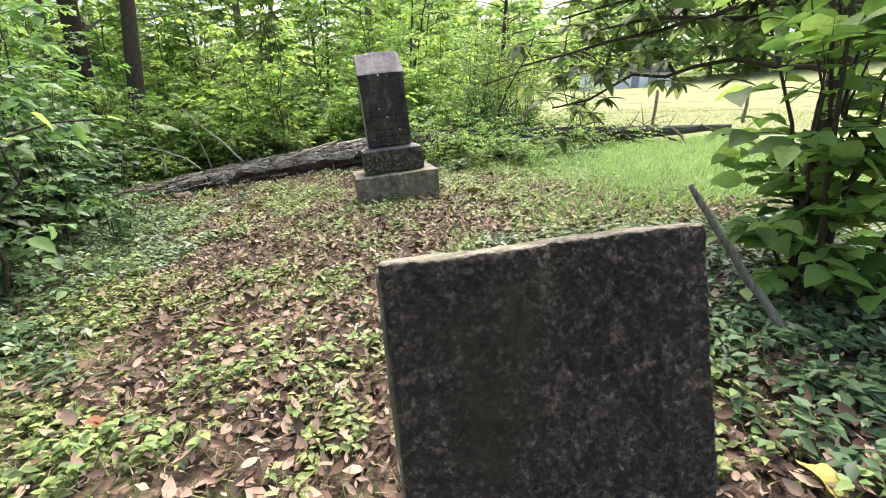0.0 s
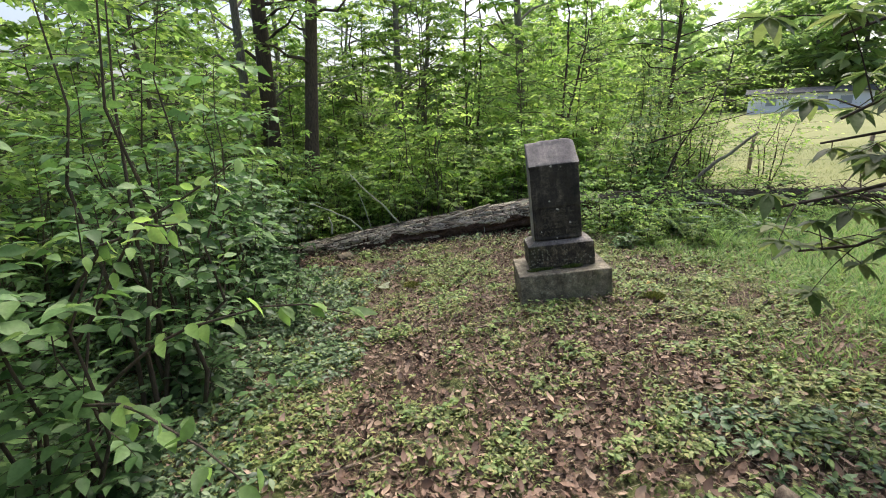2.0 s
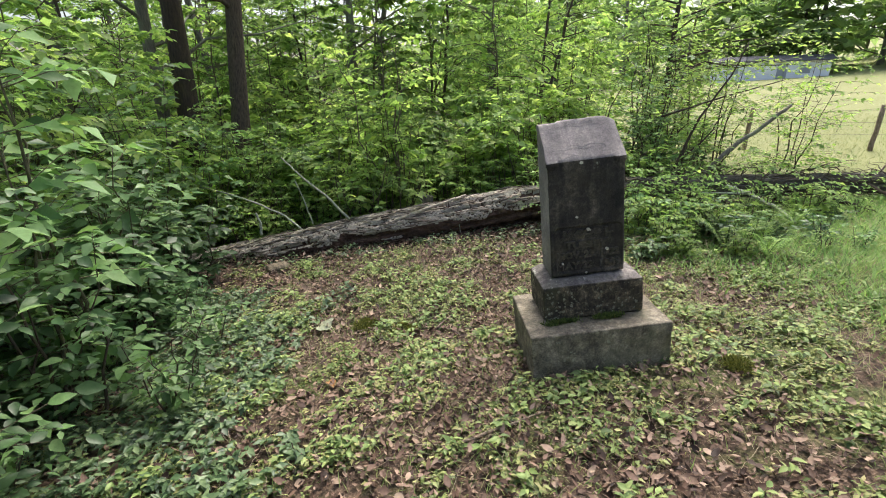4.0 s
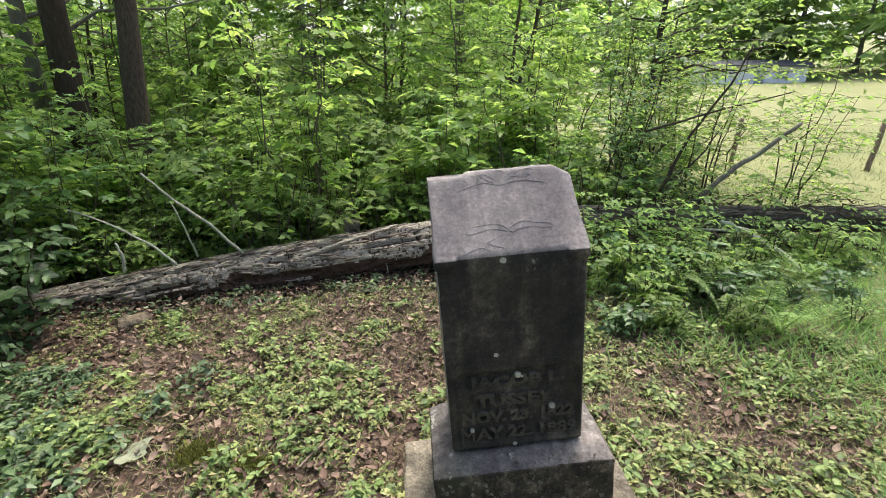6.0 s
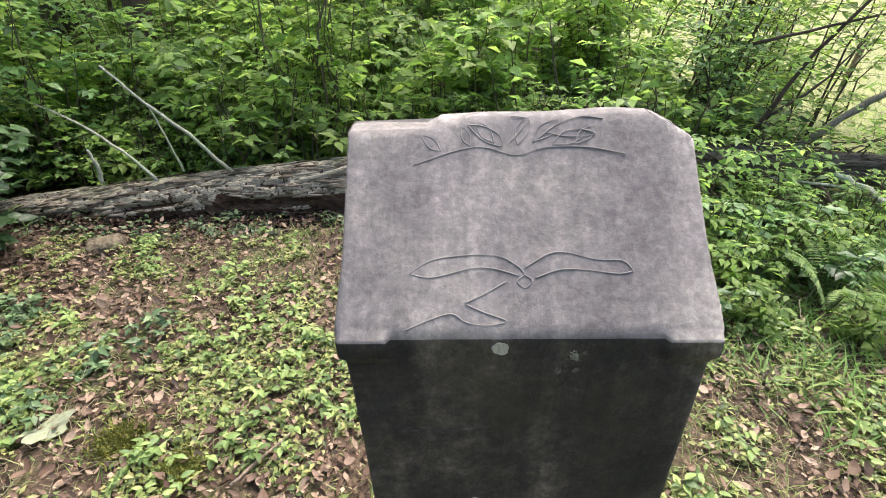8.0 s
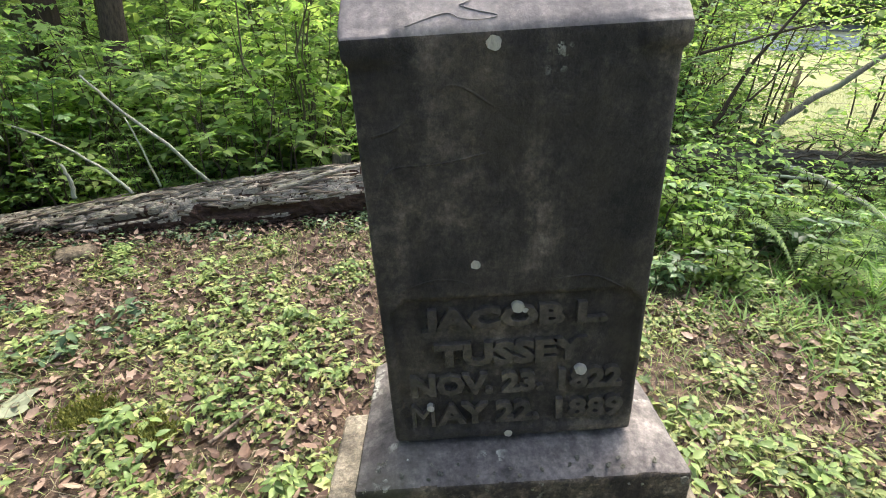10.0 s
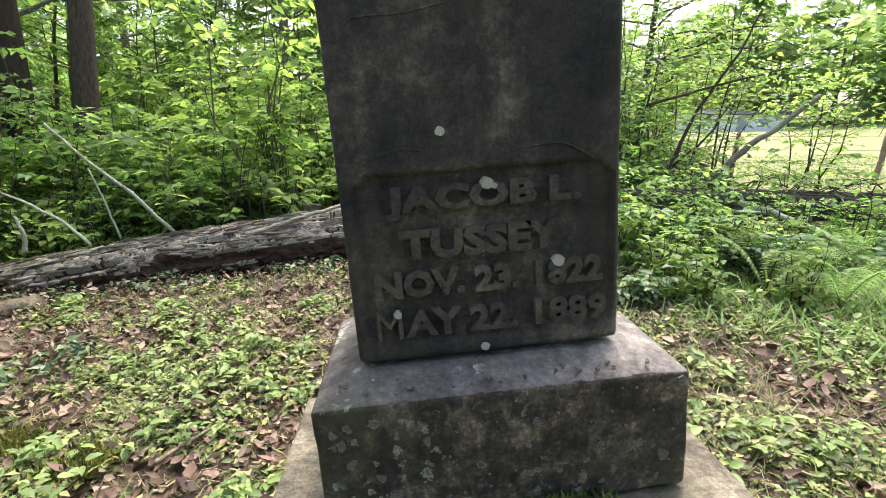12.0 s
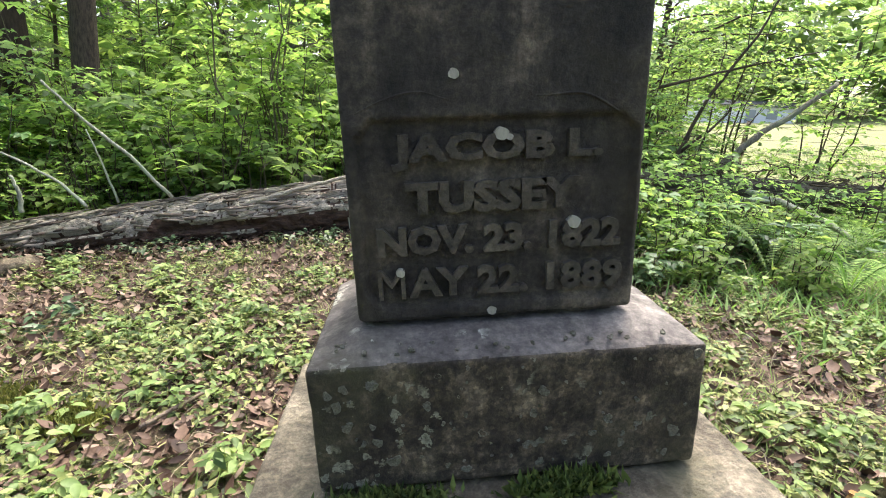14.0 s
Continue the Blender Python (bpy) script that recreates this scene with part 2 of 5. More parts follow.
LICHEN_GREY = bark_material("crusty_lichen", (0.07, 0.068, 0.05), (0.3, 0.295, 0.23), None, 30.0, (3, 3, 3))
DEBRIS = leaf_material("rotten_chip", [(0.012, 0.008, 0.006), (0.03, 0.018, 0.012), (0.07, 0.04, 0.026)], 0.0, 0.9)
STRAW = bark_material("dry_straw", (0.2, 0.16, 0.1), (0.42, 0.36, 0.25), None, 3.0)
MOSS = leaf_material("moss", [(0.04, 0.08, 0.012), (0.09, 0.14, 0.02), (0.16, 0.2, 0.03)], 0.1, 0.9)
YELLOW_MOSS = leaf_material("yellow_moss", [(0.1, 0.12, 0.015), (0.19, 0.21, 0.025), (0.28, 0.28, 0.04)], 0.1, 0.9)


def soil_material():
    m, n, l, b = material("forest_floor", 0.95)
    tc = n.new("ShaderNodeTexCoord")
    pos = tc.outputs["Object"]
    fine = noise_tex(n, l, 30.0, 8.0, 0.7, pos)
    broad = noise_tex(n, l, 1.3, 4.0, 0.6, pos)
    r = ramp(n, [(0.36, (0.022, 0.014, 0.009)), (0.5, (0.08, 0.052, 0.034)), (0.66, (0.22, 0.153, 0.104))])
    l.new(fine.outputs[0], r.inputs[0])
    g = ramp(n, [(0.3, (0.05, 0.09, 0.018)), (0.7, (0.16, 0.2, 0.05))])
    l.new(fine.outputs[0], g.inputs[0])
    gm = ramp(n, [(0.5, (0, 0, 0)), (0.62, (0.7, 0.7, 0.7))])
    l.new(broad.outputs[0], gm.inputs[0])
    c = mix(n, l, gm.outputs[0], r.outputs[0], g.outputs[0])
    # meadow beyond the fallen tree
    meadow = ramp(n, [(0.3, (0.2, 0.22, 0.085)), (0.52, (0.24, 0.255, 0.105)), (0.72, (0.28, 0.275, 0.125))])
    stripe = noise_tex(n, l, 0.25, 8.0, 0.75, pos)
    l.new(stripe.outputs[0], meadow.inputs[0])
    sep = n.new("ShaderNodeSeparateXYZ")
    l.new(pos, sep.inputs[0])
    ma = n.new("ShaderNodeMath")
    ma.operation = "MULTIPLY_ADD"
    ma.inputs[1].default_value, ma.inputs[2].default_value = 0.5, -1.35
    l.new(sep.outputs[0], ma.inputs[0])
    wob = n.new("ShaderNodeMath")
    wob.operation = "ADD"
    l.new(ma.outputs[0], wob.inputs[0])
    l.new(broad.outputs[0], wob.inputs[1])
    wr = ramp(n, [(0.35, (0, 0, 0)), (0.85, (1, 1, 1))])
    l.new(wob.outputs[0], wr.inputs[0])
    c = mix(n, l, wr.outputs[0], c, meadow.outputs[0])
    l.new(c, b.inputs["Base Color"])
    bump(n, l, b, fine.outputs[0], 0.8, 0.03)
    return m


SOIL = soil_material()


# ---- mesh helpers ----
def part(name, bm, mat, parent=None, label=""):
    """One mesh object from a bmesh, a Soup or a mesh."""
    if isinstance(bm, bpy.types.Mesh):
        me = bm
    elif isinstance(bm, bmesh.types.BMesh):
        me = bpy.data.meshes.new(name)
        bm.to_mesh(me)
        bm.free()
    else:
        me = bm.mesh(name)
    if not me.materials:
        me.materials.append(mat)
    ob = new(name, me)
    ob.parent = parent
    return tagged(ob, label)


class Soup:
    """Vertices and faces gathered into one mesh."""

    def __init__(self):
        self.v, self.f, self.n = [], [], 0

    def add(self, verts, faces):
        self.v.append(np.asarray(verts, float).reshape(-1, 3))
        self.f += [np.asarray(q) + self.n for q in faces] if isinstance(faces, list) else [faces + self.n]
        self.n += len(self.v[-1])

    def tube(self, pts, radii, sides=6, rough=0.0, cap=True):
        pts = np.asarray(pts, float)
        k = len(pts)
        t = np.gradient(pts, axis=0)
        t /= np.linalg.norm(t, axis=1)[:, None] + 1e-9
        ref = np.array([0, 0, 1.0]) if abs(t[:, 2]).mean() < 0.8 else np.array([1.0, 0, 0])
        s = np.cross(t, ref)
        s /= np.linalg.norm(s, axis=1)[:, None] + 1e-9
        u = np.cross(s, t)
        a = np.linspace(0, 2 * np.pi, sides, endpoint=False)
        rad = np.asarray(radii, float)[:, None] * np.ones(sides)
        if rough:
            rad = rad * (1 + rough * np.random.uniform(-1, 1, rad.shape))
        ring = pts[:, None] + rad[..., None] * (np.cos(a)[None, :, None] * s[:, None] + np.sin(a)[None, :, None] * u[:, None])
        i, j = np.meshgrid(np.arange(k - 1), np.arange(sides), indexing="ij")
        q = np.stack([i * sides + j, (i + 1) * sides + j, (i + 1) * sides + (j + 1) % sides, i * sides + (j + 1) % sides], -1).reshape(-1, 4)
        verts = ring.reshape(-1, 3)
        faces = [q]
        if cap:
            verts = np.r_[verts, pts[:1], pts[-1:]]
            e = np.arange(sides)
            faces.append(np.stack([np.full(sides, k * sides), e, (e + 1) % sides], -1))
            e2 = (k - 1) * sides
            faces.append(np.stack([np.full(sides, k * sides + 1), e2 + (e + 1) % sides, e2 + e], -1))
        self.add(verts, faces)

    def leaves(self, p, axis, normal, length, width, fine=False, curl=0.12):
        """Leaves from their stalk ends, directions, faces and sizes."""
        p, axis, normal = (np.asarray(x, float).reshape(-1, 3) for x in (p, axis, normal))
        if not len(p):
            return
        length, width = np.asarray(length, float)[:, None], np.asarray(width, float)[:, None] / 2
        axis = axis / (np.linalg.norm(axis, axis=1)[:, None] + 1e-9)
        side = np.cross(axis, normal)
        side /= np.linalg.norm(side, axis=1)[:, None] + 1e-9
        up = np.cross(side, axis)
        stations = ((0.16, 0.7), (0.42, 1.0), (0.74, 0.62)) if fine else ((0.42, 1.0),)
        rows = [p]
        for s, w in stations:
            mid = p + s * length * axis - curl * s * s * length * up
            for e in (-1, 0, 1):
                rows.append(mid + e * w * width * side + abs(e) * 0.3 * w * width * up)
        rows.append(p + length * axis - 1.3 * curl * length * up)
        m = len(rows)
        verts = np.stack(rows, 1).reshape(-1, 3)
        at = (np.arange(len(p)) * m)[:, None]
        if fine:
            tris = np.array([[0, 2, 1], [0, 3, 2], [7, 8, 10], [8, 9, 10]])
            quads = np.array([[1, 2, 5, 4], [2, 3, 6, 5], [4, 5, 8, 7], [5, 6, 9, 8]])
        else:
            tris = np.array([[0, 2, 1], [0, 3, 2], [1, 2, 4], [2, 3, 4]])
            quads = None
        faces = [(tris[None] + at[:, None]).reshape(-1, 3)]
        if quads is not None:
            faces.append((quads[None] + at[:, None]).reshape(-1, 4))
        self.add(verts, faces)

    def mesh(self, name):
        v = np.concatenate(self.v)
        loops = np.concatenate([q.reshape(-1) for q in self.f])
        sizes = np.concatenate([np.full(len(q), q.shape[1]) for q in self.f])
        me = bpy.data.meshes.new(name)
        me.vertices.add(len(v))
        me.vertices.foreach_set("co", v.astype(np.float32).ravel())
        me.loops.add(len(loops))
        me.loops.foreach_set("vertex_index", loops.astype(np.int32))
        me.polygons.add(len(sizes))
        me.polygons.foreach_set("loop_start", np.r_[0, np.cumsum(sizes)[:-1]].astype(np.int32))
        me.update(calc_edges=True)
        return me


def smooth(ob):
    ob.data.polygons.foreach_set("use_smooth", np.ones(len(ob.data.polygons), bool))
    return ob


rng = np.random.default_rng(7)


def unit(v):
    v = np.asarray(v, float)
    return v / (np.linalg.norm(v, axis=-1, keepdims=True) + 1e-9)


GX = ([-60, -30, -8, -4, -3, 0, 0.5, 4.5, 10, 40, 90, 400], [-2, -1.2, -0.6, -0.38, -0.3, 0, 0.05, 0.2, 0.4, 2.4, 9, 40])
GY = ([-60, -0.3, 0.6, 3, 60, 400], [0.05, 0.02, -0.06, -0.06, 0.5, 6])


def ground_z(x, y):
    x, y = np.asarray(x, float), np.asarray(y, float)
    return np.interp(x, *GX) + np.interp(y, *GY) + 0.018 * np.sin(2.3 * x + 1) * np.sin(1.9 * y) + 0.012 * np.sin(5.1 * x) * np.sin(4.3 * y + 2)


def at_ground(x, y, lift=0.0):
    return (x, y, float(ground_z(x, y)) + lift)


# ---- ground ----
axis = np.concatenate([-np.geomspace(400, 7, 40), np.arange(-6.9, 7, 0.14), np.geomspace(7, 400, 40)])
gx, gy = np.meshgrid(axis, axis)
gv = np.stack([gx, gy, ground_z(gx, gy)], -1).reshape(-1, 3)
k = len(axis)
gi, gj = np.meshgrid(np.arange(k - 1), np.arange(k - 1), indexing="ij")
ground_soup = Soup()
ground_soup.add(gv, [np.stack([gi * k + gj, gi * k + gj + 1, (gi + 1) * k + gj + 1, (gi + 1) * k + gj], -1).reshape(-1, 4)])
ground = smooth(part("ground", ground_soup, SOIL))
tagged(ground, "woodland floor of brown soil and moss rising to a meadow", "ground", kind="structure")


# ---- monument ----
def stone_block(x, y, z, r=0.012, n=(40, 24, 24), rough=0.0015, shape=None):
    """A worn stone block between the two x, y and z, its edges rounded by r."""
    lo, hi = np.array([x[0], y[0], z[0]]), np.array([x[1], y[1], z[1]])
    lines = [np.unique(np.r_[lo[a], lo[a] + r * 0.3, lo[a] + r * 0.65, np.linspace(lo[a] + r, hi[a] - r, n[a]), hi[a] - r * 0.65, hi[a] - r * 0.3, hi[a]]) for a in range(3)]
    soup = Soup()
    for a in range(3):
        b, c = (a + 1) % 3, (a + 2) % 3
        u, w = np.meshgrid(lines[b], lines[c], indexing="ij")
        ku, kw = u.shape
        i, j = np.meshgrid(np.arange(ku - 1), np.arange(kw - 1), indexing="ij")
        q = np.stack([i * kw + j, (i + 1) * kw + j, (i + 1) * kw + j + 1, i * kw + j + 1], -1).reshape(-1, 4)
        for end, flip in ((lo[a], True), (hi[a], False)):
            p = np.zeros((ku * kw, 3))
            p[:, a], p[:, b], p[:, c] = end, u.ravel(), w.ravel()
            soup.add(p, [q[:, ::-1] if flip else q])
    v = np.concatenate(soup.v)
    inner = np.clip(v, lo + r, hi - r)
    away = v - inner
    d = np.linalg.norm(away, axis=1, keepdims=True)
    v = np.where(d > 1e-9, inner + away / np.maximum(d, 1e-9) * np.minimum(d, r), v)
    bumps = np.array([noise.fractal(Vector(p * 14), 1.0, 2.0, 4) + 2.0 * noise.noise(Vector(p * 4)) for p in v])
    out = unit(v - np.clip(v, lo + 0.05, hi - 0.05))
    v = v + out * (rough * bumps)[:, None]
    if shape:
        v = shape(v)
    soup.v = [v]
    me = soup.mesh("block")
    bm = bmesh.new()
    bm.from_mesh(me)
    bmesh.ops.remove_doubles(bm, verts=bm.verts, dist=0.0004)
    bmesh.ops.recalc_face_normals(bm, faces=bm.faces)
    if bm.calc_volume(signed=True) < 0:
        bmesh.ops.reverse_faces(bm, faces=bm.faces)
    bm.to_mesh(me)
    bm.free()
    return me


monument = tagged(new("monument"), "leaning blackened stone monument with slanted top on two stepped bases", "gravestone")
monument.matrix_world = pose(0, 0, 0, 0, -6.0, 0)


def die_shape(v):
    """Slanted top, sunken inscription panel and chipped upper corners."""
    v = v.copy()
    x, y, z = v.T
    front = (y < 0.004) & (z > 0.592) & (z < 0.872) & (x > -0.206) & (x < 0.212)
    corner = np.minimum(np.minimum(x + 0.206, 0.212 - x) + np.minimum(z - 0.592, 0.872 - z), 1) > 0.022
    v[front & corner, 1] += 0.009
    lip = np.clip((z - 1.236) / 0.01, 0, 1)
    v[:, 0] += np.sign(x) * lip * np.where(np.abs(x) > 0.2, 0.008, 0)
    v[:, 1] -= np.where((y < 0.004) & (np.abs(x) > 0.166), 0.007, 0.0) * lip
    top = 1.278 + 1.025 * np.clip(y, 0, 0.201)
    v[:, 2] = 0.565 + (z - 0.565) * (top - 0.565) / (1.278 - 0.565)
    # broken corners along the upper edge
    along = np.clip((v[:, 2] - 1.278) / 0.206, 0, 1)
    limit_r = 0.234 - 0.009 * np.clip(along * 3, 0, 1) - np.clip((along - 0.87) / 0.13, 0, 1) * 0.05
    high = v[:, 2] > 1.28
    v[:, 0] = np.where(high & (v[:, 0] > limit_r), limit_r, v[:, 0])
    limit_l = -0.234 + 0.008 * np.clip(along * 3, 0, 1)
    v[:, 0] = np.where(high & (v[:, 0] < limit_l), limit_l, v[:, 0])
    dip = np.clip((-0.1 - v[:, 0]) / 0.02, 0, 1) * 0.01 + 0.0012 * np.sin(v[:, 0] * 40)
    v[:, 2] -= np.where(along > 0.97, dip, 0)
    return v


die = part("die", stone_block((-0.225, 0.225), (0, 0.235), (0.565, 1.278), 0.01, (84, 26, 104), 0.0009, die_shape), DIE_STONE, monument, "black tablet with paler slanted top and raised lettering")
# slanted top, left side and back take the paler stone
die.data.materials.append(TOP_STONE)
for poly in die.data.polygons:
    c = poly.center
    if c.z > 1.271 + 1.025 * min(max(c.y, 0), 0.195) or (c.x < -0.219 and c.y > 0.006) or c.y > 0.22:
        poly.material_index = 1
smooth(die)
plinth = smooth(part("plinth", stone_block((-0.3, 0.316), (-0.075, 0.285), (0.31, 0.53), 0.008, (60, 36, 26), 0.0016, lambda v: np.c_[v[:, :2], v[:, 2] + np.where(v[:, 2] > 0.5, 0.024 * np.clip((v[:, 1] + 0.075) / 0.07, 0, 1) * np.clip(np.minimum(v[:, 0] + 0.3, 0.316 - v[:, 0]) / 0.07, 0, 1), 0)]), PLINTH_STONE, monument, "dark lichen-spotted middle block"))
# upward faces get a paler stone: sky light put into the colour
plinth.data.materials.append(SKYLIT_STONE)
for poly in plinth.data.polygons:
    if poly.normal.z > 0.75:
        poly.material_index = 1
part("mortar_bed", stone_block((-0.195, 0.2), (0.022, 0.21), (0.53, 0.57), 0.005, (20, 10, 4), 0.002), DIE_STONE, monument, "dark recessed mortar joint")
base = smooth(part("base", stone_block((-0.422, 0.426), (-0.24, 0.365), (-0.16, 0.3), 0.011, (70, 50, 36), 0.003), BASE_STONE, monument, "pale sandy bottom block"))


def text_mesh(body, size, depth=0.0035, bold=0.0012):
    cu = bpy.data.curves.new("letters", "FONT")
    cu.body, cu.size, cu.extrude, cu.offset, cu.bevel_depth, cu.resolution_u = body, size, depth, bold, 0.0, 2
    ob = bpy.data.objects.new("letters", cu)
    scene.collection.objects.link(ob)
    bpy.context.view_layer.update()
    me = bpy.data.meshes.new_from_object(ob.evaluated_get(bpy.context.evaluated_depsgraph_get()))
    bpy.data.objects.remove(ob)
    return me


def letters(body, x0, x1, z0, z1, bold=0.003):
    """Raised letters between x0..x1 and z0..z1 on the sunken panel, one part each."""
    me = text_mesh(body, 0.06, 0.0035, bold)
    co = np.array([v.co[:] for v in me.vertices])
    lo, hi = co.min(0), co.max(0)
    q = (co - lo) / (hi - lo)
    for v, u in zip(me.vertices, q):
        v.co = (x0 + u[0] * (x1 - x0), 0.0095 - u[2] * 0.0115, z0 + u[1] * (z1 - z0))
    bm = bmesh.new()
    bm.from_mesh(me)
    bmesh.ops.remove_doubles(bm, verts=bm.verts, dist=0.00002)
    left_over = set(bm.verts)
    while left_over:
        island, edge = set(), [min(left_over, key=lambda v: v.index)]
        while edge:
            v = edge.pop()
            if v not in island:
                island.add(v)
                edge += [e.other_vert(v) for e in v.link_edges]
        left_over -= island
        number = {v: i for i, v in enumerate(island)}
        one = bpy.data.meshes.new("letter")
        one.from_pydata([v.co[:] for v in number], [], [[number[v] for v in f.verts] for f in bm.faces if f.verts[0] in island])
        part("letter", one, LETTER_STONE, monument, "worn raised capital letter or figure")
    bm.free()


letters("JACOB L.", -0.157, 0.16, 0.804, 0.857)
letters("TUSSEY", -0.139, 0.128, 0.738, 0.787)
letters("NOV. 23. 1822", -0.186, 0.196, 0.674, 0.72)
letters("M", -0.189, -0.147, 0.604, 0.652, 0.0)
letters("AY 22. 1889", -0.141, 0.203, 0.604, 0.652, 0.0022)


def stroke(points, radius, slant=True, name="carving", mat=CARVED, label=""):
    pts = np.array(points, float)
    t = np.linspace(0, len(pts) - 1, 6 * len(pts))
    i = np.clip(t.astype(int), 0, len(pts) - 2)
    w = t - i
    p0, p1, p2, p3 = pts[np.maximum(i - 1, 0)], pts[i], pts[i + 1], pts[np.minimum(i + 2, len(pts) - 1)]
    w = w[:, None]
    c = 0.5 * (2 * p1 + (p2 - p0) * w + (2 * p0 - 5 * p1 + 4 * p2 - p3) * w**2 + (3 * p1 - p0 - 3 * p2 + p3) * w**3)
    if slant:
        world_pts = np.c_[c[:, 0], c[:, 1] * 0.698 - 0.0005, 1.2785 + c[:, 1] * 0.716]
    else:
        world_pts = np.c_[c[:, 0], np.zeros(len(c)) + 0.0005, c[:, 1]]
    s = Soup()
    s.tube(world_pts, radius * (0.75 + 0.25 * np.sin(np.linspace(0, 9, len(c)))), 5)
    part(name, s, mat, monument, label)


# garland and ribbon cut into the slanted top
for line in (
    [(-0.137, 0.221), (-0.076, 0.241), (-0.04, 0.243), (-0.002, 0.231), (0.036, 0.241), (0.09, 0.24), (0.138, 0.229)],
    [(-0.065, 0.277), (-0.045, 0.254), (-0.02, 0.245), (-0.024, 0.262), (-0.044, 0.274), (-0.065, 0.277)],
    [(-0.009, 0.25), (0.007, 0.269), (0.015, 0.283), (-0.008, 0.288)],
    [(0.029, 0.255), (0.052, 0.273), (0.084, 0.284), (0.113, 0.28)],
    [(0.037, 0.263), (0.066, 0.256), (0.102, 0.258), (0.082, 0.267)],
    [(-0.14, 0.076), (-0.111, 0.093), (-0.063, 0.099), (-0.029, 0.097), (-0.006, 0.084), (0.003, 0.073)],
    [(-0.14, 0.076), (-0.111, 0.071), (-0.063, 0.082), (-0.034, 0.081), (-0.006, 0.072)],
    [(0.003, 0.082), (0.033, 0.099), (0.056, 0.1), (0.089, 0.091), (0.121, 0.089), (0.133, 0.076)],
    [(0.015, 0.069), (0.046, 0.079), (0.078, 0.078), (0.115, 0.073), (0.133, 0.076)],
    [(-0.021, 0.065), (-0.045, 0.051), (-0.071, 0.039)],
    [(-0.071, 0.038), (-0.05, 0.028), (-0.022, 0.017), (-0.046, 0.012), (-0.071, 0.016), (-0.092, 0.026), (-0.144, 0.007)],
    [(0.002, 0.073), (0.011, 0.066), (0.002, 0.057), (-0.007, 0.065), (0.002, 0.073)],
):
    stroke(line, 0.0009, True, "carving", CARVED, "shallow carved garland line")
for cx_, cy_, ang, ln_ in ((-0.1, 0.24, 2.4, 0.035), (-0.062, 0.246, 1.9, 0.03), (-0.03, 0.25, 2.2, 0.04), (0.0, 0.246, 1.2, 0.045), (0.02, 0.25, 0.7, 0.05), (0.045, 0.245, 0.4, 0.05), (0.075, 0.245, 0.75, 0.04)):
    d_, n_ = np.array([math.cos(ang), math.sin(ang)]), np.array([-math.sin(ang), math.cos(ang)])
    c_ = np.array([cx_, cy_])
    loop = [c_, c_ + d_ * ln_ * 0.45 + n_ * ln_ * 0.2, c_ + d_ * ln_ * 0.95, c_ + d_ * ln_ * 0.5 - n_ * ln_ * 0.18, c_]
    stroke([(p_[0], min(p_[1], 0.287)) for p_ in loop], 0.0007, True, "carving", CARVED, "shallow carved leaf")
# low relief scroll above the inscription
for line in (
    [(-0.203, 0.887), (-0.161, 0.905), (-0.112, 0.914), (-0.055, 0.9), (0.003, 0.918), (0.061, 0.904), (0.128, 0.905), (0.18, 0.878)],
    [(-0.2, 1.07), (-0.177, 1.099), (-0.105, 1.103), (-0.041, 1.114)],
    [(-0.222, 1.236), (-0.195, 1.242), (-0.165, 1.243)],
    [(0.17, 1.243), (0.195, 1.242), (0.222, 1.236)],
    [(-0.203, 1.146), (-0.164, 1.158), (-0.13, 1.191), (-0.084, 1.209), (-0.032, 1.179)],
):
    stroke(line, 0.0022, False, "relief", DIE_STONE, "worn raised scroll")
for px, pz, r in ((0.12, 0.715, 0.012), (0.006, 0.853, 0.012), (-0.062, 0.937, 0.009), (-0.029, 1.258, 0.012), (-0.153, 0.647, 0.008), (-0.01, 0.575, 0.009), (0.018, 0.848, 0.006)):
    bm = bmesh.new()
    ring = [bm.verts.new((px + r * 0.85 * (1 + 0.08 * math.sin(3 * a + px * 50) + 0.05 * math.sin(7 * a)) * math.cos(a), -0.0022, pz + r * 0.85 * (0.93 + 0.07 * math.sin(4 * a)) * math.sin(a))) for a in np.linspace(0, 2 * math.pi, 22, endpoint=False)]
    face = bm.faces.new(ring)
    ext = bmesh.ops.extrude_face_region(bm, geom=[face])
    for v in ext["geom"]:
        if isinstance(v, bmesh.types.BMVert):
            v.co.y += 0.01
    bmesh.ops.recalc_face_normals(bm, faces=bm.faces)
    part("lichen_spot", bm, LICHEN, monument, "pale round lichen spot")


def crust(p, facing, r, mat, name, label):
    """A thin irregular lichen rosette on a stone face."""
    u = unit(np.cross(facing, [0.3, 0.2, 0.9]))
    w = np.cross(facing, u)
    bm = bmesh.new()
    f0, f1, f2 = rng.uniform(0, 6, 3)
    rings = []
    for s, h in ((1.0, -0.001), (0.93, 0.0018), (0.5, 0.0011)):
        ring = []
        for a in np.linspace(0, 2 * np.pi, 16, endpoint=False):
            q = r * s * (1 + 0.22 * math.sin(2 * a + f0) + 0.16 * math.sin(3 * a + f1) + 0.1 * math.sin(6 * a + f2))
            ring.append(bm.verts.new(np.array(p) + q * (math.cos(a) * u + math.sin(a) * w) + h * np.array(facing)))
        rings.append(ring)
    for a, b in zip(rings, rings[1:]):
        for i in range(16):
            bm.faces.new((a[i], a[(i + 1) % 16], b[(i + 1) % 16], b[i]))
    bm.faces.new(rings[-1])
    bmesh.ops.recalc_face_normals(bm, faces=bm.faces)
    part(name, bm, mat, monument, label)


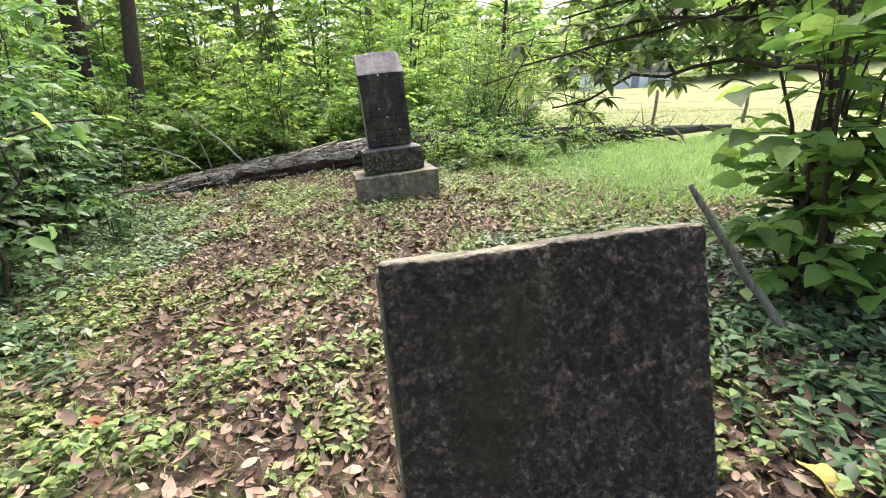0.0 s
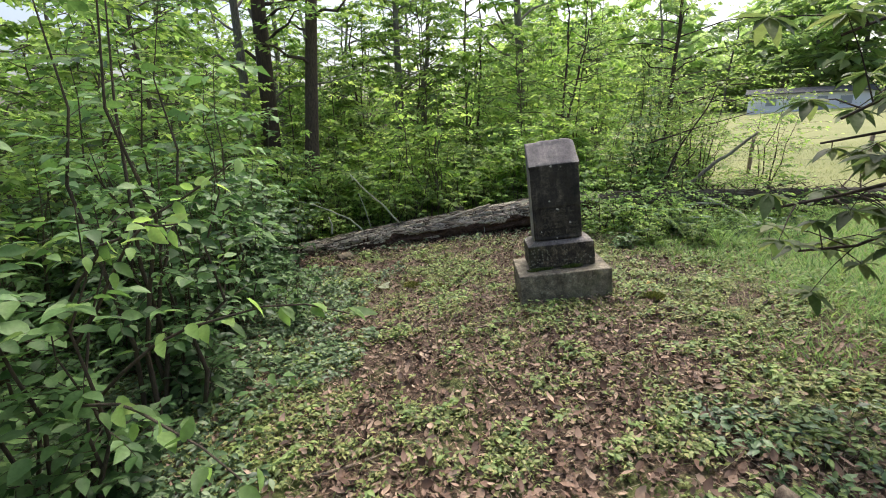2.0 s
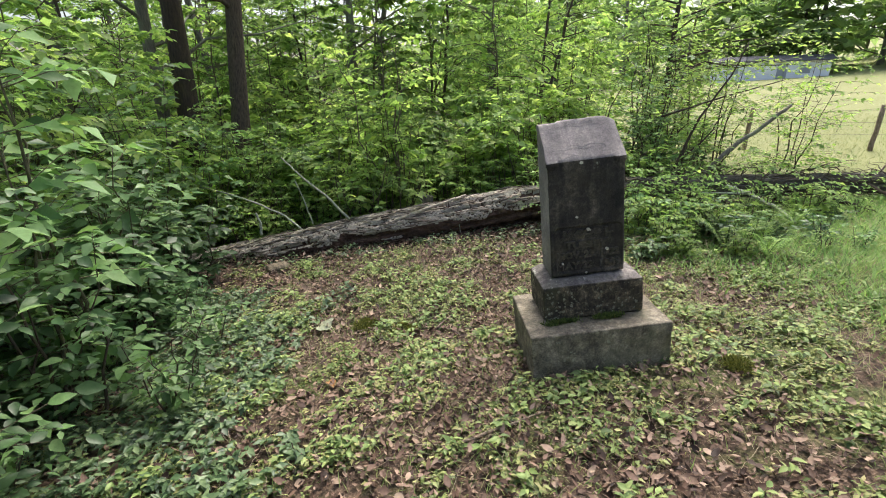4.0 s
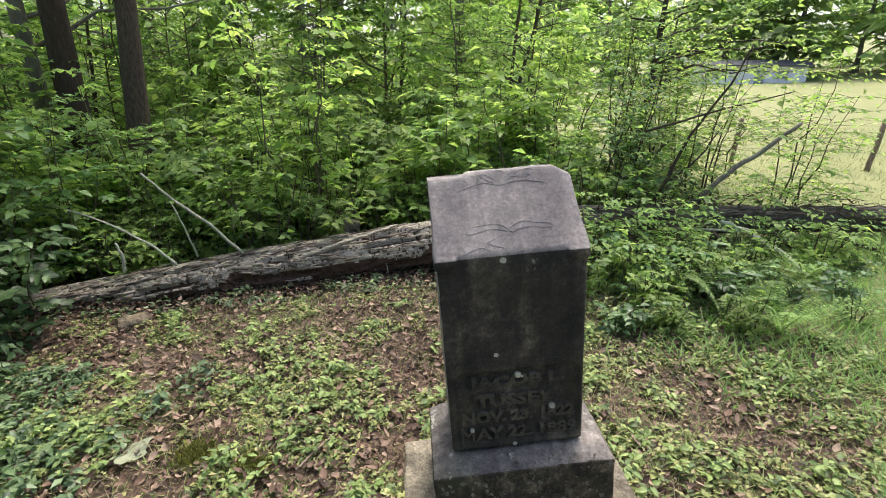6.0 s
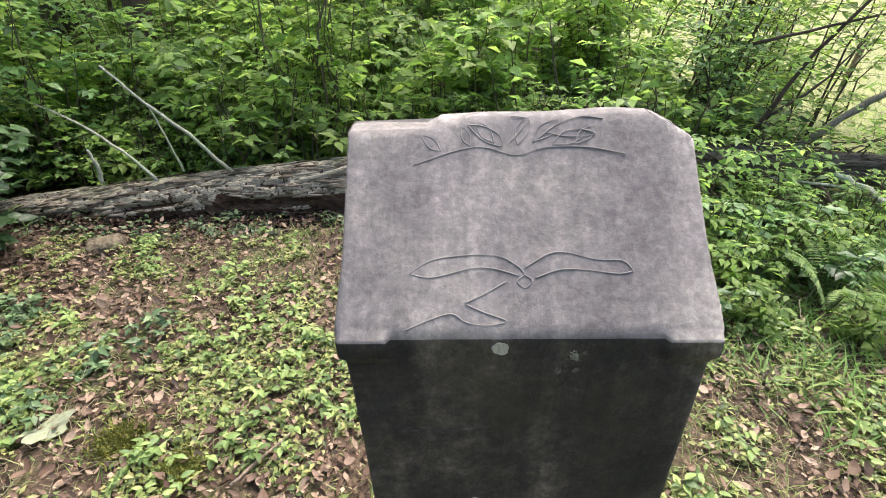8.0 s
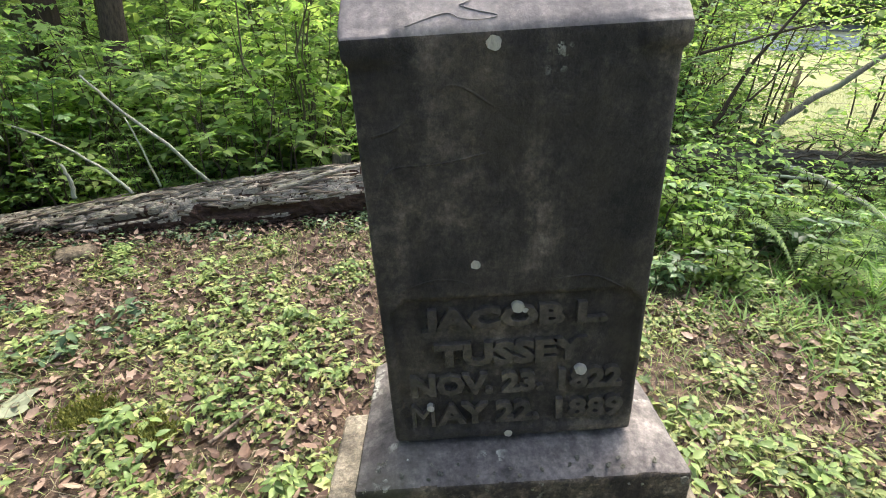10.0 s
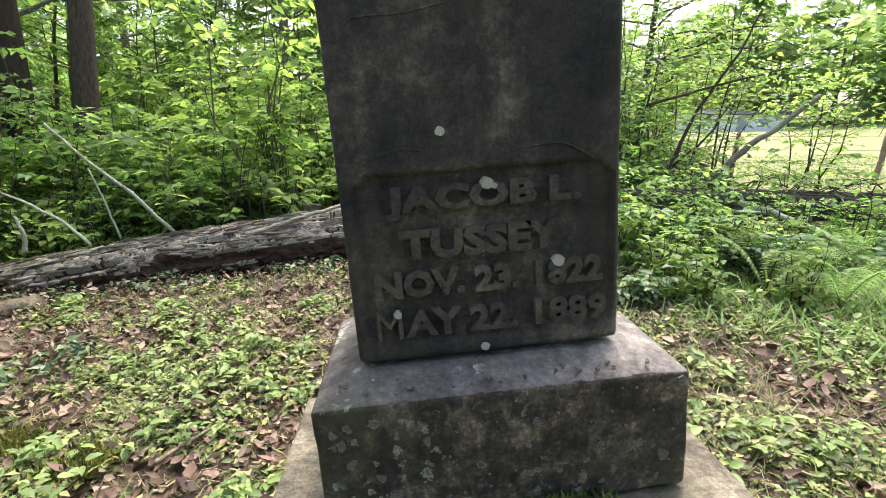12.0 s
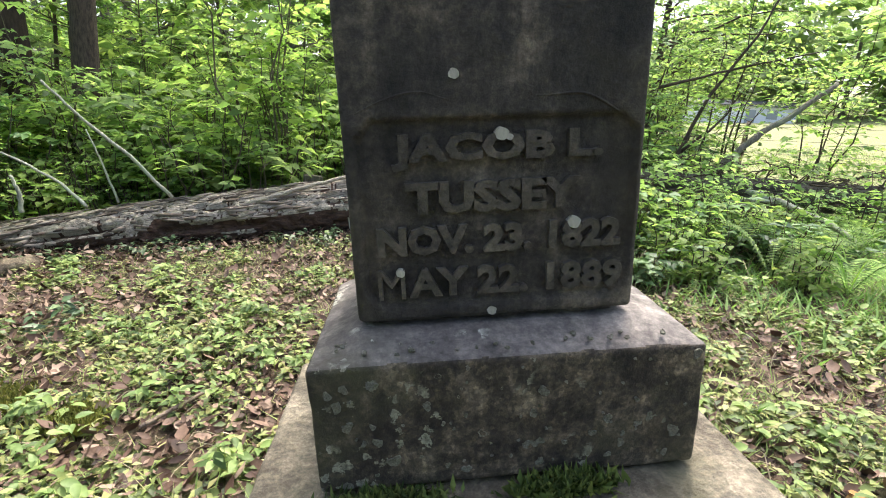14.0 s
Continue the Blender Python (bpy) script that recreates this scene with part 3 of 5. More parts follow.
for _ in range(80):
    low_band = rng.uniform() < 0.65
    crust((rng.uniform(-0.28, 0.3), -0.0755, rng.uniform(0.335, 0.43) if low_band else rng.uniform(0.43, 0.52)), (0, -1.0, 0), 0.0022 + 0.009 * rng.uniform() ** 3, LICHEN_GREY, "lichen_crust", "grey crusty lichen rosette")
for _ in range(26):
    crust((rng.uniform(-0.26, 0.29), rng.uniform(-0.07, -0.015), 0.5365 + 0.007), (0, -0.32, 0.947), rng.uniform(0.002, 0.005), LICHEN_GREY, "lichen_crust", "grey crusty lichen rosette")


def tuft(name, centre, size, count, mat, leaf=0.012, parent=None, label="", spread=(1, 1)):
    s = Soup()
    p = rng.normal(0, 0.4, (count, 3)) * size * np.array([spread[0], spread[1], 0]) + np.array(centre)
    a = unit(rng.normal(0, 0.6, (count, 3)) + [0, -0.2, 1.0])
    s.leaves(p, a, unit(rng.normal(0, 1, (count, 3))), rng.uniform(0.6, 1.6, count) * leaf, rng.uniform(0.3, 0.5, count) * leaf, False)
    return part(name, s, mat, parent, label)


tuft("moss_tuft", (-0.2, -0.098, 0.303), 0.11, 900, MOSS, 0.02, monument, "green moss cushion in the joint", (1, 0.18))
tuft("moss_tuft", (0.09, -0.1, 0.303), 0.1, 900, MOSS, 0.024, monument, "green moss cushion in the joint", (0.9, 0.2))
tuft("moss_tuft", (-0.27, -0.12, 0.303), 0.06, 250, MOSS, 0.016, monument, "green moss cushion in the joint", (0.8, 0.3))

# ---- headstone ----
headstone = tagged(new("headstone"), "rough dark square headstone tilted back among fallen leaves", "gravestone")
turn = math.degrees(math.atan2(-4.273 + 4.226, -0.092 + 0.62))
headstone.matrix_world = pose(-0.356, -4.25, 0.787, 0, 0, turn) @ pose(0, 0, 0, -12, -5 + 0.5, 0)


def pitted(v):
    """A face eaten by rain: pits and short upright runnels."""
    v = v.copy()
    face = np.where(v[:, 1] < 0.006)[0]
    v[face, 1] += [0.0035 * noise.noise(Vector((v[i, 0] * 75, 3.0, v[i, 2] * 28))) + 0.003 * noise.noise(Vector((v[i, 0] * 110, 9.0, v[i, 2] * 90))) for i in face]
    return v


slab = smooth(part("slab", stone_block((-0.266, 0.266), (0, 0.062), (-0.95, 0), 0.007, (150, 10, 250), 0.003, pitted), HEAD_STONE, headstone))
slab.data.materials.append(TOP_STONE)
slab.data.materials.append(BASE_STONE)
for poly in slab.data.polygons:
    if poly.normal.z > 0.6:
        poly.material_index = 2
shoulder = smooth(part("shoulder", stone_block((-0.274, -0.215), (0.066, 0.128), (-0.95, -0.02), 0.009, (8, 8, 60), 0.003), BASE_STONE, headstone, "short pale stone block behind the slab"))


# ---- plants ----
def bent(p0, p1, sag, n=6, wiggle=0.0):
    """Points from p0 to p1, raised by sag in the middle."""
    t = np.linspace(0, 1, n)[:, None]
    p = np.asarray(p0) * (1 - t) + np.asarray(p1) * t
    p[:, 2:] += sag * 4 * t * (1 - t)
    if wiggle:
        p[1:-1] += rng.normal(0, wiggle, (n - 2, 3))
    return p


def spray(stems, leaves, start, heading, length, leaf, count, rise=0.1, droop=0.25, width=0.55, fine=False, radius=0.003):
    """A twig with leaves in two ranks."""
    t = np.linspace(0, 1, 3)[:, None]
    heading = unit(heading)
    pts = np.asarray(start) + t * length * heading + np.array([0, 0, 1.0]) * length * (rise * t - droop * t * t)
    if stems is not None:
        stems.tube(pts, np.linspace(radius, radius * 0.35, 3), 3, cap=False)
    u = np.linspace(0.15, 1, count) + rng.uniform(-0.04, 0.04, count)
    p = np.stack([np.interp(u, t[:, 0], pts[:, c]) for c in range(3)], -1)
    along = unit(pts[-1] - pts[0])
    side = unit(np.cross(along, [0, 0, 1.0]))
    sign = np.where(np.arange(count) % 2, 1.0, -1.0)[:, None]
    a = along * 0.7 + side * sign * rng.uniform(0.5, 1.0, (count, 1)) + rng.normal(0, 0.2, (count, 3)) + np.array([0, 0, -0.15])
    nrm = np.array([0, 0, 1.0]) + rng.normal(0, 0.38, (count, 3))
    ln = leaf * rng.uniform(0.6, 1.2, count)
    leaves.leaves(p, a, nrm, ln, ln * width * rng.uniform(0.85, 1.15, count), fine, 0.14)


def shrub_parts(height, spread, stems_n, twigs_n, leaf, per, fine=False, low=0.15, width=0.55, lean=(0, 0), twigs=True):
    st, lv = Soup(), Soup()
    for _ in range(stems_n):
        az = rng.uniform(0, 2 * np.pi)
        h = height * rng.uniform(0.55, 1.05)
        foot = np.array([np.cos(az), np.sin(az), 0]) * rng.uniform(0, 0.22) * spread
        top = foot + np.array([np.cos(az) * spread * rng.uniform(0.1, 0.6) + lean[0], np.sin(az) * spread * rng.uniform(0.1, 0.6) + lean[1], h])
        pts = bent(foot - [0, 0, 0.06], top, 0.0, 7, 0.02 * height)
        st.tube(pts, np.linspace(0.006 + 0.004 * height, 0.002, 7), 5, cap=False)
        for s in np.sort(rng.uniform(low, 1, twigs_n)):
            p = np.array([np.interp(s, np.linspace(0, 1, 7), pts[:, c]) for c in range(3)])
            az2 = rng.uniform(0, 2 * np.pi)
            hd = np.array([np.cos(az2), np.sin(az2), rng.uniform(0.0, 0.7)])
            spray(st if twigs else None, lv, p, hd, spread * rng.uniform(0.25, 0.6), leaf, per, width=width, fine=fine)
    return st, lv


def shrub(name, x, y, st, lv, mat, label, category="shrub", group="", lift=0.0, stem_mat=None):
    ob = tagged(new(name), label, category, group)
    ob.location = at_ground(x, y, lift)
    part("stem", st, stem_mat or STEM, ob)
    smooth(part("foliage", lv, mat, ob))
    return ob


def tree_parts(height, trunk_r, crown_from, spread, limbs, per_limb, leaf, per, lean=(0, 0), flat=1.0, wobble=0.012):
    tr, lv, li = Soup(), Soup(), []
    k = 12
    t = np.linspace(0, 1, k)
    wob = np.cumsum(rng.normal(0, wobble * height, (k, 2)), 0) * t[:, None]
    pts = np.c_[wob + t[:, None] * np.array(lean), t * height - 0.15]
    rad = trunk_r * (1 - 0.75 * t)
    rad[0] *= 1.45
    rad[1] *= 1.08
    tr.tube(pts, rad, 10, 0.05, cap=False)
    for s in np.linspace(crown_from, 0.99, limbs):
        p = np.array([np.interp(s, t, pts[:, c]) for c in range(3)])
        az = rng.uniform(0, 2 * np.pi)
        ln = spread * (1.15 - 0.75 * s) * rng.uniform(0.6, 1.1)
        tip = p + np.array([np.cos(az) * ln, np.sin(az) * ln, ln * rng.uniform(0.05, 0.5) * flat])
        lp = bent(p, tip, 0.06 * ln, 6, 0.03 * ln)
        li.append(Soup())
        li[-1].tube(lp, np.linspace(trunk_r * 0.28 * (1.1 - s) + 0.008, 0.004, 6), 5, cap=False)
        for u in rng.uniform(0.25, 1, per_limb):
            q = np.array([np.interp(u, np.linspace(0, 1, 6), lp[:, c]) for c in range(3)])
            az2 = az + rng.normal(0, 0.9)
            spray(None, lv, q, [np.cos(az2), np.sin(az2), rng.uniform(-0.1, 0.4)], ln * rng.uniform(0.25, 0.5), leaf, per)
    return tr, lv, li


def tree(x, y, parts_, bark, leafmat, label, group="", name="tree", turn_z=0.0, size=1.0):
    tr, lv, li = parts_
    ob = tagged(new(name), label, "tree", group)
    ob.matrix_world = Matrix.Translation(at_ground(x, y)) @ pose(0, 0, 0, 0, 0, turn_z) @ Matrix.Diagonal((size, size, size, 1))
    smooth(part("trunk", tr, bark, ob))
    for one in li:
        part("limb", one, bark, ob)
    part("crown", lv, leafmat, ob)
    return ob


def copies(things, spots, sizes, group):
    for (x, y), s in zip(spots, sizes):
        src = things[rng.integers(len(things))]
        m = Matrix.Translation(at_ground(x, y)) @ pose(0, 0, 0, rng.normal(0, 3), rng.normal(0, 3), rng.uniform(0, 360))
        ob = copy_thing(src, m)
        ob.scale = (s, s, s * rng.uniform(0.85, 1.2))
        ob["group"] = group


def spots_in(n, x0, x1, y0, y1, keep, gap):
    out = []
    for _ in range(n * 40):
        x, y = rng.uniform(x0, x1), rng.uniform(y0, y1)
        if keep(x, y) and all((x - a) ** 2 + (y - b) ** 2 > gap * gap for a, b in out):
            out.append((x, y))
            if len(out) == n:
                break
    return out


# thicket behind the fallen trunk
THICKET = "thicket shrubs"
thicket = []
for i, (h, sp, lf, mt) in enumerate(((1.5, 0.75, 0.115, GREEN_TREE), (1.8, 0.8, 0.1, GREEN_TREE), (1.3, 0.7, 0.135, GREEN_TREE), (1.9, 0.8, 0.095, GREEN_LIGHT), (1.6, 0.75, 0.14, GREEN_LIGHT), (1.1, 0.7, 0.11, GREEN_LIGHT))):
    st, lv = shrub_parts(h, sp, 7, 13, lf * 1.15, 8)
    thicket.append(shrub("shrub", -5.5 + i * 1.35, 4.35 + 0.25 * (i % 2), st, lv, mt, ("leafy green understorey shrub with thin dark stems", "tall pale-green understorey shrub behind the fallen trunk")[i in (1, 3)], "shrub", THICKET, stem_mat=STEM_BROWN))
back = spots_in(74, -9, 4.6, 3.9, 8.0, lambda x, y: (abs((x + 0.24) / (y + 0.7) + 0.73) > 0.05 or y > 5.2) and y > 3.95 + max(0, x - 1.2) * 0.5 and not (x > 2.4 and y < 6.3), 0.5)
copies(thicket, back, rng.uniform(0.75, 1.3, len(back)), THICKET)
# darker leaf greens carry the wood's shade on the left-hand shrubs
shady = []
for i, (h, sp, lf, mt) in enumerate(((1.6, 0.75, 0.11, GREEN_BUSH), (1.3, 0.7, 0.12, GREEN_DEEP), (1.9, 0.8, 0.1, GREEN_BUSH))):
    st, lv = shrub_parts(h, sp, 7, 13, lf * 1.1, 8)
    shady.append(shrub("shrub", -4.3 - 0.3 * i, 1.6 - 1.1 * i, st, lv, mt, "deep-green understorey shrub with shade put into its leaf colour", "shrub", THICKET, stem_mat=STEM_BROWN))
left = spots_in(32, -6.8, -3.3, -4.5, 4.6, lambda x, y: x < -3.5 - 0.12 * max(0, y) or y < 0.2 and x < -3.4, 0.55)
copies(shady, left, rng.uniform(0.9, 1.4, len(left)), THICKET)

# leafy saplings that close the view into the wood
SAPLING = "woodland saplings"
saplings = []
for i, (x, y, h, lf, mt) in enumerate(((-6.2, 8.6, 4.6, 0.13, GREEN_TREE), (-2.0, 7.6, 4.0, 0.12, GREEN_LIGHT), (0.4, 7.0, 3.6, 0.1, GREEN_TREE), (-3.9, 9.4, 5.2, 0.14, GREEN_LIGHT))):
    saplings.append(tree(x, y, tree_parts(h, 0.026, 0.1, 1.6, 22, 9, lf * 1.2, 8), STEM_BROWN, mt, ("dark-stemmed sapling in dense green leaf", "dark-stemmed sapling in dense yellow-green leaf")[i % 2], SAPLING, "sapling"))
grown = spots_in(42, -13, 3.4, 7.2, 17, lambda x, y: not (-0.11 < (x + 0.8) / y < 0.08 and y > 10), 0.85)
copies(saplings, grown, rng.uniform(0.8, 1.35, len(grown)), SAPLING)
flank = spots_in(24, -9.5, -4.6, -4.0, 6.5, lambda x, y: x < -4.7, 1.0)
copies(saplings, flank, rng.uniform(0.7, 1.1, len(flank)), SAPLING)

# slender trees of the wood
WOOD = "woodland trees"
wood = [
    tree(-3.0, 11.0, tree_parts(9.0, 0.11, 0.25, 2.8, 20, 8, 0.19, 7), STEM_GREY, GREEN_TREE, "slender grey-barked tree in full leaf", WOOD),
    tree(-2.5, 13.2, tree_parts(10.0, 0.12, 0.25, 3.0, 20, 8, 0.2, 7), STEM_GREY, GREEN_LIGHT, "tall grey-barked tree with yellow-green leaves", WOOD),
    tree(-0.65, 9.2, tree_parts(6.0, 0.05, 0.28, 1.5, 14, 6, 0.12, 9), STEM, GREEN_TREE, "thin dark sapling in full leaf", WOOD),
    tree(1.65, 9.0, tree_parts(5.5, 0.05, 0.25, 1.6, 14, 6, 0.11, 9, (0.4, 0.0)), STEM, GREEN_BUSH, "thin dark sapling leaning a little", WOOD),
]
far = spots_in(38, -19, 6, 9, 36, lambda x, y: not (-0.1 < (x + 0.7) / y < 0.04 and y > 11) and y > 9 + max(0, x) * 1.1, 1.7)
copies(wood, far, rng.uniform(0.95, 1.45, len(far)), WOOD)
side = spots_in(11, -14, -5.6, -6, 10, lambda x, y: True, 1.9)
copies(wood, side, rng.uniform(0.8, 1.1, len(side)), WOOD)
# unseen trees added at the back to close the wood and block sky light
behind = spots_in(5, -9, 9, -17, -9.5, lambda x, y: True, 3.0)
copies(wood, behind, rng.uniform(0.9, 1.3, len(behind)), WOOD)
# leafy undergrowth deep in the wood
DEEP = "undergrowth deep in the wood"
deep_kinds = []
for i, mt in enumerate((GREEN_LIGHT, GREEN_TREE)):
    st, lv = shrub_parts(3.6, 1.8, 6, 10, 0.32, 7, twigs=False)
    deep_kinds.append(shrub("shrub", -6.0 + 3 * i, 15.5, st, lv, mt, "tall leafy undergrowth deep in the wood", "shrub", DEEP))
deep = spots_in(66, -26, 8, 13, 34, lambda x, y: y > 13 + max(0, x) * 1.2, 1.25)
copies(deep_kinds, deep, rng.uniform(0.8, 1.5, len(deep)), DEEP)
deep = spots_in(24, -20, -8.5, -9, 13, lambda x, y: True, 1.5)
copies(deep_kinds, deep, rng.uniform(0.7, 1.2, len(deep)), DEEP)
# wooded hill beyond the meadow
hill = [tree(20 + 9 * i, 78, tree_parts(8.0, 0.14, 0.03, 4.2, 16, 9, 0.8, 5), STEM_GREY, HAZED_LEAF, "broad green tree on the far hillside", "far hillside trees") for i in range(2)]
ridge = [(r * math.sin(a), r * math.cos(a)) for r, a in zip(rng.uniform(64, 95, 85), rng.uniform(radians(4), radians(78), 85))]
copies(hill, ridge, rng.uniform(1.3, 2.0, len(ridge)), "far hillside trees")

tree(-5.3, 6.1, tree_parts(11, 0.21, 0.32, 2.6, 18, 10, 0.15, 9, (0.15, 0.0), wobble=0.003), BARK_DARK, GREEN_TREE, "thick dark-trunked tree at the edge of the wood")
tree(-4.5, 6.0, tree_parts(11, 0.17, 0.32, 2.2, 18, 9, 0.15, 9, (1.05, 0.0), wobble=0.003), BARK_RED, GREEN_LIGHT, "straight tree with shaggy reddish bark")
tree(3.55, 6.8, tree_parts(4.9, 0.075, 0.32, 3.0, 26, 10, 0.105, 9, (0.55, -0.1), 0.4), BARK_DARK, GREEN_LIGHT, "small leaning tree with wide layered branches")
tree(1.3, 7.4, tree_parts(3.8, 0.05, 0.3, 1.7, 16, 9, 0.09, 9, (0.5, 0.0)), STEM, GREEN_TREE, "small dark-stemmed tree in fine leaf")

# light open shrubs over the fallen top
for x, y, h, sp, mt in ((2.3, 4.7, 2.4, 1.2, GREEN_BUSH), (1.3, 5.2, 2.2, 1.1, GREEN_LIGHT), (2.5, 4.15, 1.6, 1.0, GREEN_BUSH)):
    st, lv = shrub_parts(h, sp, 4, 26, 0.085, 9, low=0.12)
    shrub("shrub", x, y, st, lv, mt, "open twiggy shrub with small leaves beside the fallen top", "shrub", "open shrubs")

for x, y, h, sp in ((3.4, 4.4, 2.3, 1.3), (4.4, 4.3, 1.9, 1.3), (2.9, 5.5, 2.9, 1.5), (3.4, 6.2, 2.7, 1.4), (4.0, 7.6, 3.3, 1.6)):
    st, lv = shrub_parts(h, sp, 5 if y < 5 else 7, 19 if y < 5 else 20, 0.085, 8, low=0.25)
    shrub("shrub", x, y, st, lv, GREEN_LIGHT, "sparse twiggy shrub with small leaves before the meadow", "shrub", "open shrubs")

# ---- fallen tree ----
fallen = tagged(new("fallen_tree"), "fallen tree with rotting bark and broken branch stubs", "fallen tree")


def log_line(x):
    return np.interp(x, [-4.6, -3.66, -2.4, -1.07, 0, 1.2, 2.4, 5.1, 7.7], [-0.705, -0.505, -0.255, -0.012, 0.172, 0.29, 0.35, 0.35, 0.46])


def log_y(x):
    return np.interp(x, [-4.6, 0, 2.4, 7.7], [3.12, 3.3, 3.55, 3.6])


def log_radius(x):
    return np.interp(x, [-4.5, -4.2, -2.4, 0, 1.5, 2.4, 5.1, 7.75], [0.22, 0.26, 0.262, 0.25, 0.2, 0.16, 0.15, 0.04])


def log_trunk():
    """The lying trunk: long bark plates parted by deep cracks, with rotted hollows."""
    xs = np.concatenate([np.linspace(-4.5, 1.2, 400), np.linspace(1.26, 7.75, 110)])
    cx = np.c_[xs, log_y(xs) + 0.02 * np.sin(xs * 1.7), log_line(xs)]
    r = log_radius(xs)
    sides = 84
    a = np.linspace(0, 2 * np.pi, sides, endpoint=False)
    ring, depth = np.zeros((len(xs), sides, 3)), np.zeros((len(xs), sides))
    for i, x in enumerate(xs):
        for j, b in enumerate(a):
            cy, cz = math.cos(b), math.sin(b)
            twist = 0.25 * noise.noise(Vector((x * 3, cy * 2, cz * 2)))
            near = noise.voronoi(Vector((x * 7.5, cy * 7.0 + twist, cz * 7.0 + twist)))[0]
            crack = 1 - min(1.0, (near[1] - near[0]) / 0.22)
            swell = noise.noise(Vector((x * 1.1, cy * 2, cz * 2))) * 0.09 + noise.noise(Vector((x * 6, cy * 16, cz * 16))) * 0.045
            gash = noise.noise(Vector((x * 1.6 + 5, cy * 3.6, cz * 3.6)))
            hollow = min(1.0, max(0.0, (gash - 0.2) / 0.05))
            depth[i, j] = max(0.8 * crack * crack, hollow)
            ring[i, j] = cx[i] + np.array([0, cy, cz]) * r[i] * (1 + swell - 0.1 * crack * crack - 0.2 * hollow)
    i, j = np.meshgrid(np.arange(len(xs) - 1), np.arange(sides), indexing="ij")
    q = np.stack([i * sides + j, i * sides + (j + 1) % sides, (i + 1) * sides + (j + 1) % sides, (i + 1) * sides + j], -1).reshape(-1, 4)
    s = Soup()
    s.add(ring.reshape(-1, 3), [q, np.arange(sides)[None, ::-1], (np.arange(sides) + (len(xs) - 1) * sides)[None]])
    return s, depth[:-1].reshape(-1)


log_soup, crack_depth = log_trunk()
log = part("trunk", log_soup, LOG_BARK, fallen, "long trunk with flaking grey-brown bark")
log.data.materials.append(SHADED_ROT)
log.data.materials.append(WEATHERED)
# underside and deep cracks: rotten wood, its dark colour also painting their shade
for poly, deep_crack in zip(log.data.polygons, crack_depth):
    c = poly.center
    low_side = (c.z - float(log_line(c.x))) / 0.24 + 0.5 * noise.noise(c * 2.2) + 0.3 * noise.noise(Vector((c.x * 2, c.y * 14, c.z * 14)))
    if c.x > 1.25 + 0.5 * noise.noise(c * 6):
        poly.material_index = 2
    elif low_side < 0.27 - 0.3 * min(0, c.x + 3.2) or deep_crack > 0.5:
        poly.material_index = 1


def bark_flakes(n):
    """Loose plates of bark lying along the trunk."""
    s = Soup()
    for _ in range(n):
        x, b = rng.uniform(-4.4, 1.8), rng.uniform(0.3, 2.9)
        if noise.noise(Vector((x * 1.6 + 5, math.cos(b) * 3.6, math.sin(b) * 3.6))) > 0.18:
            continue
        r = float(log_radius(x)) * rng.uniform(0.985, 1.05)
        ln, wd, th = rng.uniform(0.03, 0.12), rng.uniform(0.004, 0.016), rng.uniform(0.002, 0.008)
        tilt = rng.normal(0, 0.15)
        v = []
        for e in (0, 1):
            for u, w in ((-1, -0.4), (-0.3, -1), (0.6, -0.8), (1, 0.1), (0.4, 1), (-0.7, 0.8)):
                a = b + (w * wd + u * tilt * 0.05) / r
                xx = x + u * ln * rng.uniform(0.85, 1.1)
                rr = r + e * th + 0.004 * u
                v.append((xx, float(log_y(xx)) + 0.02 * math.sin(xx * 1.7) + rr * math.cos(a), float(log_line(xx)) + rr * math.sin(a)))
        q = np.array([[i, (i + 1) % 6, 6 + (i + 1) % 6, 6 + i] for i in range(6)])
        s.add(v, [q, np.array([[6, 7, 8, 9, 10, 11]])])
    return s


flakes = part("flaking_bark", bark_flakes(900), FLAKE, fallen, "loose flaking bark plates")
flakes["kind"] = "stuff"


def limb(points, r0, r1, mat=DEADWOOD, name="branch", parent=fallen, label="", sides=7):
    s = Soup()
    pts = np.array(points, float)
    t = np.linspace(0, len(pts) - 1, 4 * len(pts))
    fine_pts = np.stack([np.interp(t, np.arange(len(pts)), pts[:, c]) for c in range(3)], -1)
    fine_pts[1:-1] += rng.normal(0, r0 * 0.22, fine_pts[1:-1].shape)
    s.tube(fine_pts, np.linspace(r0, r1, len(t)), sides, 0.12)
    return smooth(part(name, s, mat, parent, label))


limb([(2.6, 3.56, 0.4), (3.1, 3.58, 0.88), (3.47, 3.6, 1.14), (3.8, 3.6, 1.42)], 0.036, 0.02, STEM_GREY, label="bare grey limb rising from the trunk")
limb([(2.35, 3.7, 0.45), (2.7, 3.8, 1.25), (3.05, 3.8, 1.8), (3.2, 3.8, 2.2)], 0.02, 0.008, BARK_DARK)
limb([(2.5, 3.75, 0.7), (2.86, 3.8, 1.0), (3.06, 3.8, 1.36)], 0.016, 0.005, BARK_DARK)
limb([(2.18, 3.8, 1.28), (2.9, 3.8, 1.5), (3.8, 3.8, 1.74)], 0.016, 0.006, BARK_DARK)
limb([(2.9, 3.25, 0.42), (3.07, 3.08, 0.36), (3.16, 2.6, 0.26), (3.2, 2.35, 0.16)], 0.03, 0.018, LICHEN_BARK, label="pale barkless branch stub")
limb([(2.4, 3.3, 0.33), (2.9, 3.15, 0.34), (3.08, 3.08, 0.35)], 0.012, 0.016, LICHEN_BARK)
